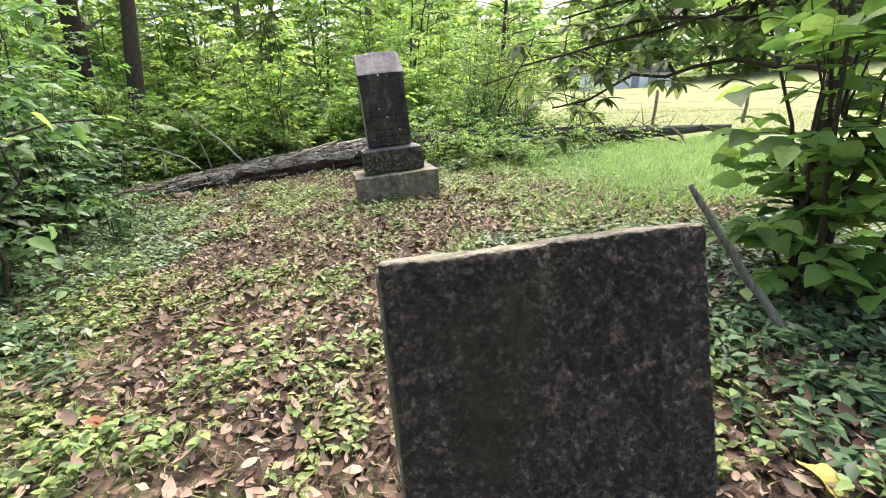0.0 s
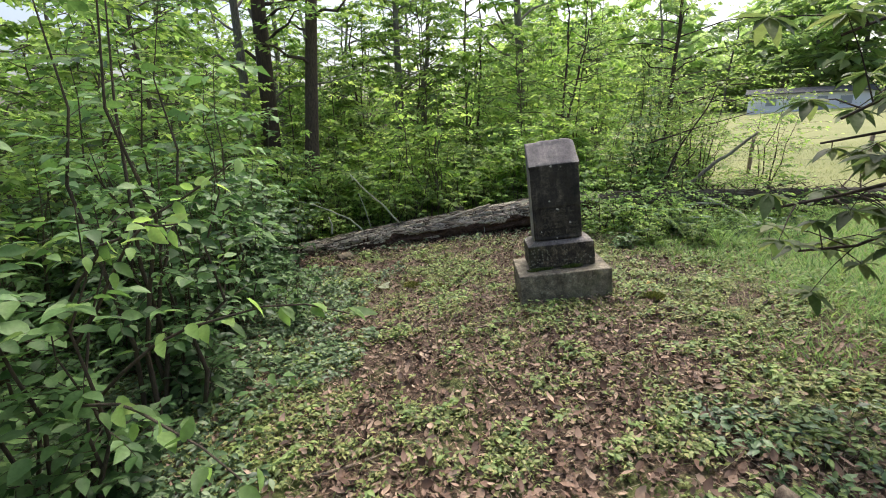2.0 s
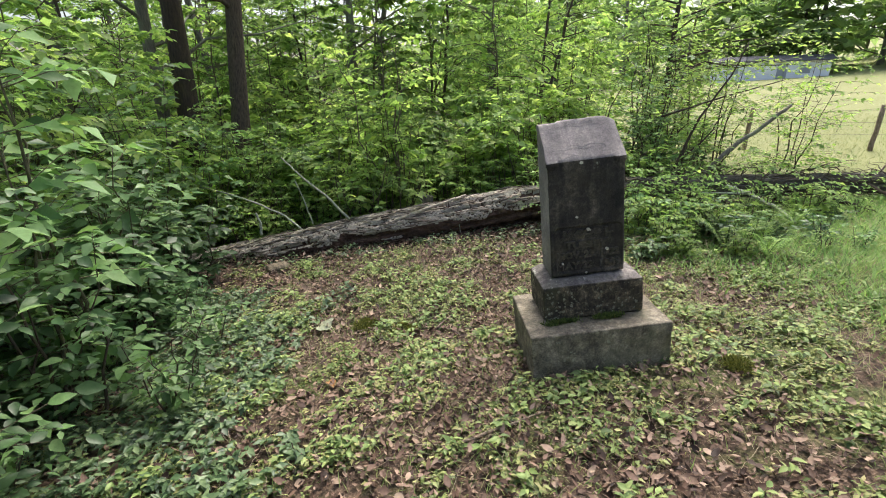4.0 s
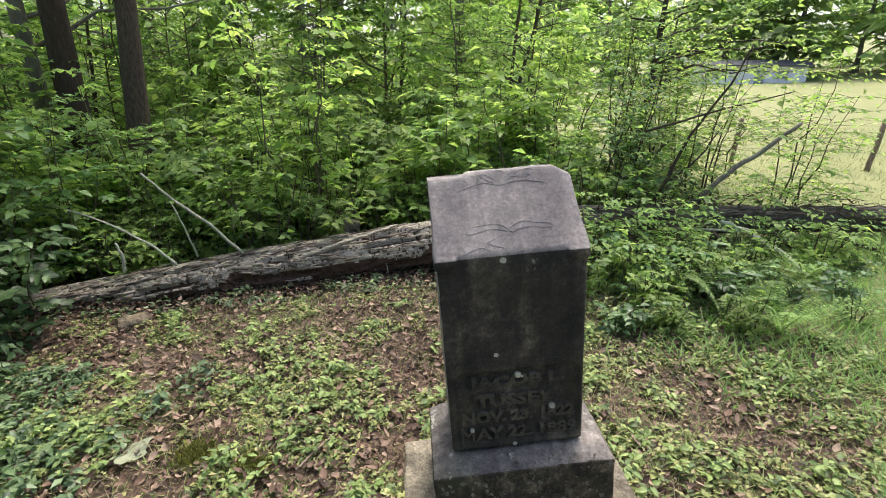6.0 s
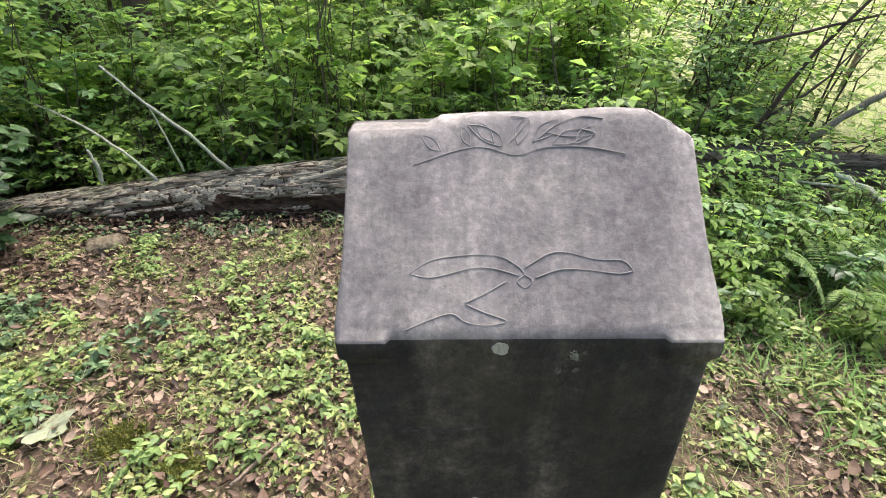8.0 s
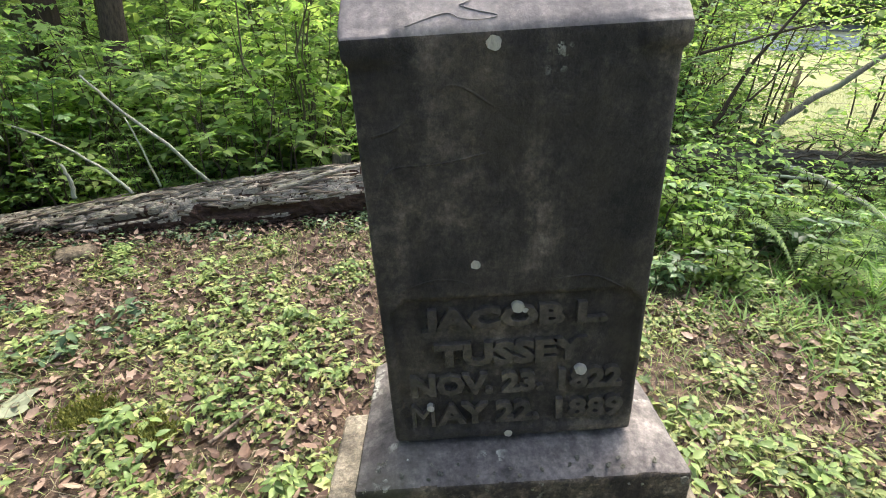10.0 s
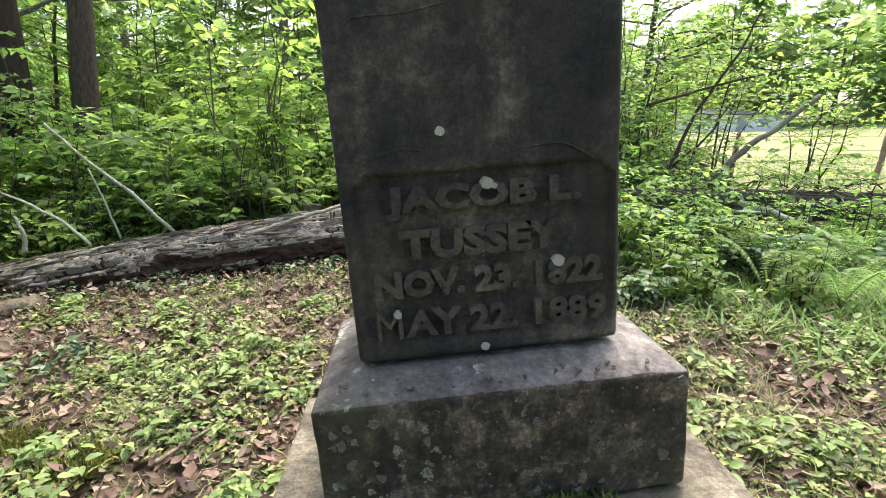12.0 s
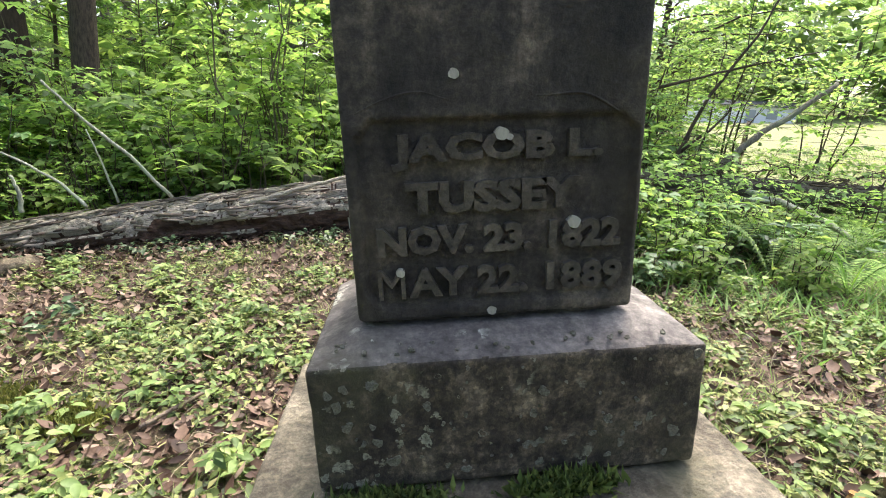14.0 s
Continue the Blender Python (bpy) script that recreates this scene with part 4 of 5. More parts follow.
for x, z0, z1, dx in ((2.75, 0.3, -0.25, 0.1), (3.56, 0.2, -0.22, 0.2), (4.25, 0.24, -0.08, 0.24), (5.03, 0.26, -0.02, 0.14), (5.72, 0.3, -0.1, 0.3), (6.2, 0.34, 0.02, -0.2), (6.9, 0.4, 0.12, 0.12)):
    limb([(x, 3.5, z0 + 0.1), (x + dx * 0.4, 3.1, z0 - 0.02), (x + dx, 2.35 + 0.08 * x, float(ground_z(x + dx, 2.4)) + 0.02)], 0.032, 0.016, BARK_DARK, "branch_stub")
for x, dx, h in ((5.2, 0.25, 0.42), (5.6, -0.15, 0.5), (6.1, 0.2, 0.35), (6.6, 0.3, 0.3)):
    limb([(x, 3.58, 0.4), (x + dx, 3.55, 0.4 + h)], 0.018, 0.006, DEADWOOD, "branch_stub")
for pts, r in (
    ([(-2.66, 3.05, 0.0), (-2.85, 3.1, 0.17), (-3.4, 3.35, 0.33), (-4.2, 3.6, 0.5)], 0.014),
    ([(-2.56, 3.28, 0.0), (-2.62, 3.27, 0.25), (-2.73, 3.27, 0.58)], 0.01),
    ([(-2.05, 3.12, 0.1), (-2.3, 3.05, 0.42), (-2.55, 2.98, 0.66), (-2.76, 2.92, 0.92)], 0.016),
    ([(-3.18, 3.1, -0.08), (-3.17, 3.1, 0.08), (-3.22, 3.1, 0.21)], 0.02),
):
    limb(pts, r, r * 0.55, LICHEN_BARK, "branch", fallen, "pale lichen-covered branch")
limb([(-0.72, 3.03, 0.2), (-0.66, 3.0, 0.08), (-0.62, 3.02, -0.12)], 0.008, 0.005, LICHEN_BARK, "twig")
limb([(-1.72, 3.04, -0.06), (-1.48, 3.05, 0.08), (-1.15, 3.07, 0.19), (-1.0, 3.08, 0.25), (-0.79, 3.1, 0.31), (-0.55, 3.2, 0.37)], 0.024, 0.014, LOG_BARK, "bark_strip", fallen, "peeling strip of bark")
# small leafy regrowth on the fallen top
st, lv = Soup(), Soup()
for _ in range(230):
    x = rng.uniform(1.3, 4.6)
    high = rng.uniform() < 0.6
    spray(st, lv, (x, rng.uniform(3.5, 3.95), 0.5 + (rng.uniform(0, 1.2) if high else rng.uniform(-0.1, 0.15))), (rng.normal(), rng.normal(), 0.3), rng.uniform(0.2, 0.55), 0.075, 7)
for _ in range(190):
    spray(st, lv, (rng.uniform(1.2, 5.8), rng.uniform(3.0, 3.5), rng.uniform(0.0, 0.5)), (rng.normal(), -0.6, 0.3), rng.uniform(0.2, 0.4), 0.075, 6)
for _ in range(150):
    spray(st, lv, (rng.uniform(0.45, 2.6), rng.uniform(2.85, 3.25), rng.uniform(0.1, 0.7)), (rng.normal(), -0.6, 0.3), rng.uniform(0.2, 0.4), 0.08, 7)
part("regrowth", st, STEM, fallen, "thin dark twigs")["kind"] = "stuff"
part("foliage", lv, GREEN_TREE, fallen)["kind"] = "stuff"

block = tagged(new("wood_block"), "small sawn block of grey timber behind the fallen trunk", "wood block")
block.matrix_world = Matrix.Translation(at_ground(-1.09, 3.72)) @ pose(0, 0, 0, 0, 4, 15)
part("timber", stone_block((-0.085, 0.085), (-0.06, 0.06), (-0.05, 0.44), 0.008, (8, 6, 14), 0.001), STEM_GREY, block)

rock = tagged(part("rock", stone_block((-0.13, 0.13), (-0.1, 0.1), (-0.06, 0.1), 0.055, (14, 12, 8), 0.012), ROCK), "mossy rounded field stone lying in the leaves", "rock")
rock.matrix_world = Matrix.Translation(at_ground(-2.83, 2.5)) @ pose(0, 0, 0, 0, 0, 25)

# ---- near bushes ----
for x, y, h, sp, n, tw, lf, mt, label in (
    (-2.8, -2.5, 1.9, 0.85, 6, 11, 0.1, GREEN_BUSH, "young broad-leaved sapling with arching branches beside the path"),
    (-3.1, -1.3, 1.7, 0.8, 7, 11, 0.09, GREEN_DEEP, "leafy green bush at the edge of the clearing"),
    (-3.3, -0.2, 1.5, 0.8, 7, 11, 0.09, GREEN_DEEP, "dark-green leafy bush at the edge of the clearing"),
    (-3.5, 1.0, 1.3, 0.75, 7, 11, 0.1, GREEN_DEEP, "low leafy bush at the edge of the clearing"),
    (-2.9, -3.6, 2.2, 0.9, 7, 11, 0.1, GREEN_DEEP, "tall sapling with deep-green leaves"),
    (-3.0, -1.7, 3.1, 1.1, 5, 17, 0.095, GREEN_BUSH, "tall young tree with layered green leaves"),
    (-3.25, -3.0, 3.2, 1.1, 5, 17, 0.1, GREEN_BUSH, "tall young tree with layered yellow-green leaves"),
    (-3.6, -0.6, 2.7, 1.0, 5, 15, 0.09, GREEN_BUSH, "tall leafy bush with dark thin stems"),
    (-3.7, 2.3, 1.2, 0.7, 7, 10, 0.12, GREEN_DEEP, "bush with broad leaves over the end of the fallen trunk"),
):
    st, lv = shrub_parts(h, sp, n, tw, lf, 8, True, 0.12, 0.6)
    shrub("bush", x, y, st, lv, mt, label, "bush")

# arching branch of the sapling, with hanging toothed leaves
reach = tagged(new("overhanging_branch"), "thin arching branch with large hanging toothed leaves", "branch")
st, lv = Soup(), Soup()
for p0, p1, sg in (((-2.7, -2.5, 0.4), (-1.42, -2.6, 0.9), 0.2), ((-2.72, -2.5, 0.7), (-1.9, -2.45, 1.5), 0.12), ((-2.75, -2.55, 0.4), (-1.62, -3.2, 0.62), 0.12), ((-2.7, -2.5, 0.9), (-2.0, -2.7, 1.3), 0.1)):
    bp = bent(p0, p1, sg, 8, 0.015)
    st.tube(bp, np.linspace(0.009, 0.003, 8), 5, cap=False)
    for u in np.linspace(0.35, 1, 7):
        q = np.array([np.interp(u, np.linspace(0, 1, 8), bp[:, c]) for c in range(3)])
        n = 2
        a = unit(np.array([0.5, -0.4, -0.45]) + rng.normal(0, 0.5, (n, 3)))
        ln = rng.uniform(0.07, 0.12, n)
        lv.leaves(q + rng.normal(0, 0.02, (n, 3)), a, unit(rng.normal(0, 0.5, (n, 3)) + [0, -0.2, 1]), ln, ln * 0.5, True)
part("stem", st, STEM, reach)
part("foliage", lv, GREEN_TREE, reach)

st, lv = shrub_parts(2.3, 0.85, 9, 15, 0.13, 7, True, 0.06, 0.65)
shrub("bush", 1.52, -3.45, st, lv, GREEN_TREE, "dark broad-leaved bush beside the headstone", "bush")

st, lv = shrub_parts(1.6, 0.55, 5, 8, 0.125, 6, True, 0.15, 0.75)
shrub("bush", 1.3, -3.3, st, lv, GREEN_TREE, "bush with very broad green leaves beside the headstone", "bush")

# evergreen with drooping pointed leaves
evergreen = tagged(new("tree"), "evergreen tree with drooping clusters of pointed leaves", "tree")
tr_s, limbs_made, lv = Soup(), [], Soup()
tb = np.array(at_ground(2.6, -2.4))
tr_s.tube(bent(tb - [0, 0, 0.1], tb + [0.1, 0.1, 3.4], 0, 8, 0.03), np.linspace(0.08, 0.03, 8), 9, 0.05)
for p1, z0 in (((0.5, -2.05, 1.2), 1.3), ((0.55, -2.35, 1.62), 1.6), ((0.85, -1.85, 1.5), 1.4), ((1.5, -2.9, 1.9), 1.8), ((0.6, -2.2, 1.95), 2.0), ((0.8, -1.9, 0.95), 1.0), ((2.0, -1.2, 1.7), 1.6), ((1.7, -3.0, 1.4), 1.3), ((1.0, -2.3, 2.3), 2.2), ((0.75, -2.5, 1.35), 1.3), ((0.9, -2.1, 1.75), 1.7)):
    li_s = Soup()
    limbs_made.append(li_s)
    lp = bent(tb + [0, 0, z0], p1, 0.12, 9, 0.03)
    li_s.tube(lp, np.linspace(0.022, 0.006, 9), 6, 0.08, cap=False)
    for u in rng.uniform(0.2, 1, 18):
        q = np.array([np.interp(u, np.linspace(0, 1, 9), lp[:, c]) for c in range(3)])
        tip = q + rng.normal(0, 0.13, 3) + [-0.05, 0, 0.03]
        li_s.tube(np.stack([q, (q + tip) / 2 + [0, 0, 0.02], tip]), [0.004, 0.003, 0.002], 4, cap=False)
        n = 8
        az = np.arange(n) * 2 * np.pi / n + rng.uniform(0, 6)
        a = np.stack([np.cos(az), np.sin(az), rng.uniform(-0.9, 0.15, n)], -1)
        ln = rng.uniform(0.09, 0.16, n)
        lv.leaves(np.repeat(tip[None], n, 0), a, np.stack([np.cos(az) * 0.5, np.sin(az) * 0.5, np.ones(n)], -1), ln, ln * 0.4, True, 0.1)
smooth(part("trunk", tr_s, BARK_DARK, evergreen))
for li_s in limbs_made:
    part("limb", li_s, BARK_DARK, evergreen)
part("crown", lv, GREEN_GLOSSY, evergreen)

# low growth under and before the fallen top
LOW = "low bushes by the fallen top"
lows = []
for i, (h, sp, lf, mt) in enumerate(((0.5, 0.4, 0.07, GREEN_BUSH), (0.4, 0.38, 0.09, GREEN_DEEP), (0.65, 0.42, 0.06, GREEN_TREE), (0.55, 0.42, 0.085, GREEN_LIGHT))):
    st, lv = shrub_parts(h, sp, 6, 6, lf * 1.2, 6)
    lows.append(shrub("low_bush", 1.4 + 0.75 * i, 2.75, st, lv, mt, "low tangled green bush under the fallen trunk", "bush", LOW))
spots = spots_in(26, 0.75, 4.3, 1.9, 3.4, lambda x, y: y > 2.0 + 0.25 * abs(x - 2) and (x > 1.2 or y > 2.5), 0.28)
copies(lows, spots, rng.uniform(0.4, 0.75, len(spots)), LOW)
spots = spots_in(20, 1.0, 3.3, 1.55, 2.7, lambda x, y: x + y > 2.9, 0.28)
copies(lows, spots, rng.uniform(0.45, 0.72, len(spots)), LOW)
spots = spots_in(16, 0.75, 2.3, 2.0, 3.0, lambda x, y: x + y > 3.3, 0.26)
copies(lows, spots, rng.uniform(0.7, 1.05, len(spots)), LOW)
spots = spots_in(16, 0.45, 2.6, 3.6, 4.4, lambda x, y: True, 0.3)
copies(lows, spots, rng.uniform(1.2, 1.9, len(spots)), LOW)
spots = spots_in(70, -4.4, 0.6, 3.58, 4.5, lambda x, y: not (abs(x + 1.05) < 0.38 and y < 4.1), 0.2)
copies(lows[2:], spots, rng.uniform(0.9, 1.6, len(spots)), LOW)
spots = spots_in(30, -4.4, -2.35, -4.2, 2.2, lambda x, y: x < -2.6 - 0.25 * max(0, y), 0.3)
copies(lows[:2], spots, rng.uniform(0.7, 1.1, len(spots)), LOW)


def fern(x, y, size, turn_z):
    s = Soup()
    for az in np.linspace(0, 2 * np.pi, 8, endpoint=False):
        az += rng.normal(0, 0.2)
        hd = np.array([np.cos(az), np.sin(az), 0])
        t = np.linspace(0, 1, 26)[:, None]
        rib = hd * t * size * 0.8 + np.array([0, 0, 1.0]) * size * (1.7 * t - 1.0 * t * t)
        s.tube(rib[::5], [0.004, 0.0035, 0.003, 0.002, 0.0015, 0.001][: len(rib[::5])], 3, cap=False)
        sd = np.cross(hd, [0, 0, 1.0])
        for sign in (-1, 1):
            ln = size * 0.2 * np.sin(np.pi * (0.12 + 0.86 * t[2:, 0])) ** 0.8
            s.leaves(rib[2:], np.repeat((sd * sign + hd * 0.35)[None], 24, 0), np.repeat([[0, 0, 1.0]], 24, 0), ln, ln * 0.2, False, 0.1)
    ob = tagged(new("fern"), "bright green fern with arching fronds", "fern", "ferns")
    ob.matrix_world = Matrix.Translation(at_ground(x, y)) @ pose(0, 0, 0, 0, 0, turn_z)
    part("fronds", s, GREEN_TREE, ob)
    return ob


for x, y, s in ((2.02, 1.78, 0.44), (2.3, 1.55, 0.38), (2.65, 2.1, 0.36), (1.75, 2.1, 0.3), (3.2, 2.4, 0.34)):
    fern(x, y, s, rng.uniform(0, 360))

# ---- fallen sticks ----
for pts, r, label in (
    ([(0.33, -2.7, 0.15), (0.4, -3.0, 0.13), (0.47, -3.25, 0.11), (0.53, -3.5, 0.07)], 0.036, "rotten brown branch lying on dead leaves"),
    ([(1.0, -3.75, 0.06), (0.92, -3.5, 0.3), (0.8, -3.3, 0.6), (0.78, -3.26, 0.66)], 0.019, "dead lichened stick leaning upright in the undergrowth"),
    ([(-2.2, -2.95, -0.17), (-1.95, -2.8, -0.15), (-1.7, -2.82, -0.13)], 0.012, "pale forked dead stick in the leaves"),
    ([(-1.75, -2.35, -0.13), (-1.4, -2.2, -0.09)], 0.012, "short brown stick in the leaves"),
    ([(-0.9, -0.75, -0.03), (-0.45, -0.6, 0.02)], 0.01, "thin brown stick beside the monument"),
    ([(-1.0, 0.6, -0.12), (-0.85, 0.85, -0.12)], 0.008, "thin brown twig in the leaves"),
):
    limb(pts, r, r * 0.6, DEADWOOD if "brown" in label else STEM_GREY, "stick", None, label)["category"] = "stick"


def dead_leaf(name, x, y, size, colour, label, lobes=5):
    m = leaf_material(name + "_skin", [colour, tuple(c * 0.8 for c in colour)], 0.15, 0.7)
    bm = bmesh.new()
    n = 30
    centre = bm.verts.new((0, 0, 0.006))
    ring = []
    for i in range(n):
        a = 2 * math.pi * i / n
        r = 1 + 0.16 * math.cos(lobes * a) + 0.07 * math.cos(11 * a)
        x_, y_ = 0.5 * size * r * math.cos(a), 0.27 * size * r * math.sin(a)
        ring.append(bm.verts.new((x_, y_, 0.012 * (size / 0.1) * (0.5 + math.sin(2 * a + size * 40)) + 2.2 * y_ * y_)))
    for i in range(n):
        bm.faces.new((centre, ring[i], ring[(i + 1) % n]))
    ob = tagged(part(name, bm, m), label, "leaf")
    ob.matrix_world = Matrix.Translation(at_ground(x, y, 0.035)) @ pose(0, 0, 0, rng.uniform(-15, 15), rng.uniform(-15, 15), rng.uniform(0, 360))


dead_leaf("fallen_leaf", -1.7, -0.05, 0.11, (0.5, 0.24, 0.05), "curled orange-brown fallen leaf on the grass")
dead_leaf("fallen_leaf", 0.46, -4.2, 0.12, (0.62, 0.43, 0.07), "bright yellow fallen leaf beside the headstone")
dead_leaf("fallen_leaf", -1.57, -3.25, 0.12, (0.5, 0.17, 0.06), "rust-red fallen leaf in the litter")
dead_leaf("fallen_leaf", 0.87, 0.09, 0.09, (0.62, 0.3, 0.05), "orange fallen leaf beside the monument")
dead_leaf("fallen_leaf", -1.94, 0.85, 0.19, (0.3, 0.33, 0.2), "pale green fallen leaf lying on the litter")
for x, y in ((1.25, -1.9), (1.5, -2.2), (0.9, -2.7)):
    dead_leaf("fallen_leaf", x, y, 0.08, (0.6, 0.36, 0.06), "small yellow fallen leaf in the undergrowth")

# ---- floor cover ----
def patch(x, y, scale, seed):
    return np.array([noise.noise(Vector((a * scale + seed, b * scale, seed))) for a, b in zip(x, y)])


def scatter(n, x0, x1, y0, y1):
    x, y = rng.uniform(x0, x1, n), rng.uniform(y0, y1, n)
    clear = ~((x > -0.44) & (x < 0.43) & (y > -0.25) & (y < 0.37))
    return x[clear], y[clear]


BARE = ((-0.65, -3.1, 0.75), (-0.4, -1.75, 0.55), (-1.35, -1.4, 0.4), (0.0, -1.1, 0.4), (1.7, -1.35, 0.5), (-1.65, -0.2, 0.38), (-2.4, 0.4, 0.35), (-0.6, -0.1, 0.4), (-2.0, 1.7, 0.5), (-0.85, 0.6, 0.35), (-0.2, 1.9, 0.4), (1.6, 0.65, 0.3))
VERDANT = ((-1.3, 1.2, 0.5), (-2.1, 0.0, 0.4), (0.95, 0.1, 0.5), (1.2, -1.0, 0.45), (0.95, -1.85, 0.4), (-2.2, -1.2, 0.4), (-1.1, 0.1, 0.3), (-2.5, 1.1, 0.35), (1.5, 0.25, 0.4), (-0.75, -2.3, 0.18), (-1.2, -2.65, 0.2), (0.5, 1.3, 0.5), (-2.6, -0.1, 0.3), (-1.6, -3.6, 0.5))


def blots(x, y, spots_):
    """How strongly the places lie within a few soft round patches, 0 to 1."""
    wx, wy = x + 0.22 * patch(x, y, 2.6, 41.0), y + 0.22 * patch(x, y, 2.6, 57.0)
    return np.max([np.exp(-((wx - a) ** 2 + (wy - b) ** 2) / r**2) for a, b, r in spots_], 0)


def clumps(x, y, base):
    """Green growth in clumps a hand or two wide, thinned on the bare patches."""
    return np.clip(base + 2.4 * patch(x, y, 3.4, 71.0) + 1.1 * patch(x, y, 1.4, 9.0) - 0.5 * blots(x, y, BARE) + 0.85 * blots(x, y, VERDANT), 0.025, 1)


def lay_litter(n, x0, x1, y0, y1, size, name, label, fine=True):
    x, y = scatter(n, x0, x1, y0, y1)
    keep = rng.uniform(0, 1, len(x)) < np.clip(1.25 - 0.75 * np.clip(x - 0.8 - 0.6 * (y < -1.6), 0, 2), 0, 1) * np.clip(0.62 + 0.8 * patch(x, y, 0.9, 3.0) + 0.6 * blots(x, y, BARE) - 0.4 * blots(x, y, VERDANT), 0.15, 1)
    x, y = x[keep], y[keep]
    k = len(x)
    p = np.c_[x, y, ground_z(x, y) + rng.uniform(0.004, 0.05, k)]
    az = rng.uniform(0, 2 * np.pi, k)
    a = np.c_[np.cos(az), np.sin(az), rng.normal(0, 0.4, k)]
    nrm = np.c_[rng.normal(0, 0.6, (k, 2)), np.ones(k)]
    ln = size * rng.uniform(0.5, 1.4, k)
    s = Soup()
    s.leaves(p, a, nrm, ln, ln * rng.uniform(0.3, 0.7, k), fine, -0.2)
    tagged(part(name, s, LITTER), label, "dead leaves", kind="stuff")


lay_litter(20000, -3.4, 3.2, -6.2, -1.3, 0.056, "leaf_litter", "thick litter of curled brown dead leaves")
lay_litter(19000, -3.6, 3.2, -1.3, 3.1, 0.05, "leaf_litter", "thin litter of brown dead leaves among green sprouts")


lay_litter(42000, -3.4, 3.0, -5.6, -1.3, 0.032, "leaf_litter", "crumbled fragments of dead leaves", False)
lay_litter(42000, -3.6, 3.0, -1.3, 3.1, 0.03, "leaf_litter", "crumbled fragments of dead leaves", False)


def lay_cover(n, x0, x1, y0, y1, size, leaves_n, mat, name, label, density, height=0.05, width=0.5, fine=False):
    x, y = scatter(n, x0, x1, y0, y1)
    keep = rng.uniform(0, 1, len(x)) < density(x, y)
    x, y = x[keep], y[keep]
    k = len(x)
    h = height * rng.uniform(0.4, 1.4, k)
    s = Soup()
    for i in range(leaves_n):
        az = 2 * np.pi * i / leaves_n + rng.uniform(0, 2, k)
        p = np.c_[x, y, ground_z(x, y) + h * (0.35 + 0.65 * i / leaves_n)]
        a = np.c_[np.cos(az), np.sin(az), rng.normal(0.15, 0.3, k)]
        p[:, :2] += a[:, :2] * size * 0.12
        ln = size * rng.uniform(0.55, 1.25, k)
        s.leaves(p, a, np.c_[rng.normal(0, 0.3, (k, 2)), np.ones(k)], ln, ln * width, fine, 0.15)
    stalk = np.c_[x, y, ground_z(x, y) - 0.005]
    s.leaves(stalk, np.c_[rng.normal(0, 0.2, (k, 2)), np.ones(k)], unit(rng.normal(0, 1, (k, 3))), h * 1.05, np.full(k, 0.004), False, 0.0)
    tagged(part(name, s, mat), label, "ground cover", kind="stuff")


lay_cover(24000, -3.4, 2.6, -2.4, 3.0, 0.035, 6, GREEN_COVER, "ground_cover", "low green sprouts and clover among dead leaves", lambda x, y: clumps(x, y, 0.42) * np.where((y > 2.6) & (x < 0.5), 0.15, 1), 0.05)
lay_cover(12500, -3.0, 3.0, -5.6, -1.6, 0.038, 6, GREEN_COVER, "ground_cover", "scattered green sprouts in the leaf litter", lambda x, y: clumps(x, y, 0.42 + 0.3 * (x < -1.8)) * np.where((x > 0.3) & (y < -2.2), 0.3, 1), 0.055)
lay_cover(7600, -4.8, -1.6, -4.8, 1.8, 0.06, 7, GREEN_IVY, "creeping_vine", "dense dark creeping ground ivy", lambda x, y: np.clip((-1.85 + 0.12 * np.minimum(0, y + 1.5) - x) * 1.6 - 0.25 * np.maximum(0, y) + 1.1 * patch(x, y, 1.4, 5.0), 0, 1), 0.09, 0.5)
lay_cover(4200, -0.1, 2.6, -4.9, -1.7, 0.06, 6, GREEN_IVY, "creeping_vine", "dark trailing vine beside the headstone", lambda x, y: np.clip((x - 0.5 + 0.4 * (y < -3.4)) * 1.1 + 1.3 * patch(x, y, 1.4, 5.0), 0, 0.85) * (y < -1.9 - 0.15 * x), 0.08, 0.5)
lay_cover(500, -4.5, 0.6, 2.62, 3.05, 0.05, 6, GREEN_IVY, "creeping_vine", "dark ivy along the foot of the fallen trunk", lambda x, y: np.clip(0.3 + (y - 2.6) * 1.3 + patch(x, y, 1.8, 7.0), 0, 1), 0.08, 0.5)
lay_cover(8500, -3.0, 2.6, -5.0, 2.7, 0.046, 6, GREEN_WEED, "broadleaf_weeds", "broad-leaved bright green weeds in dense clusters", lambda x, y: np.clip(clumps(x, y, -0.02) - 0.1, 0.015, 0.9), 0.095, 0.52, True)
lay_cover(240, -0.55, 0.55, -0.42, 0.5, 0.05, 6, GREEN_COVER, "ground_cover", "small green sprouts against the monument foot", lambda x, y: np.full(len(x), 0.8), 0.05)


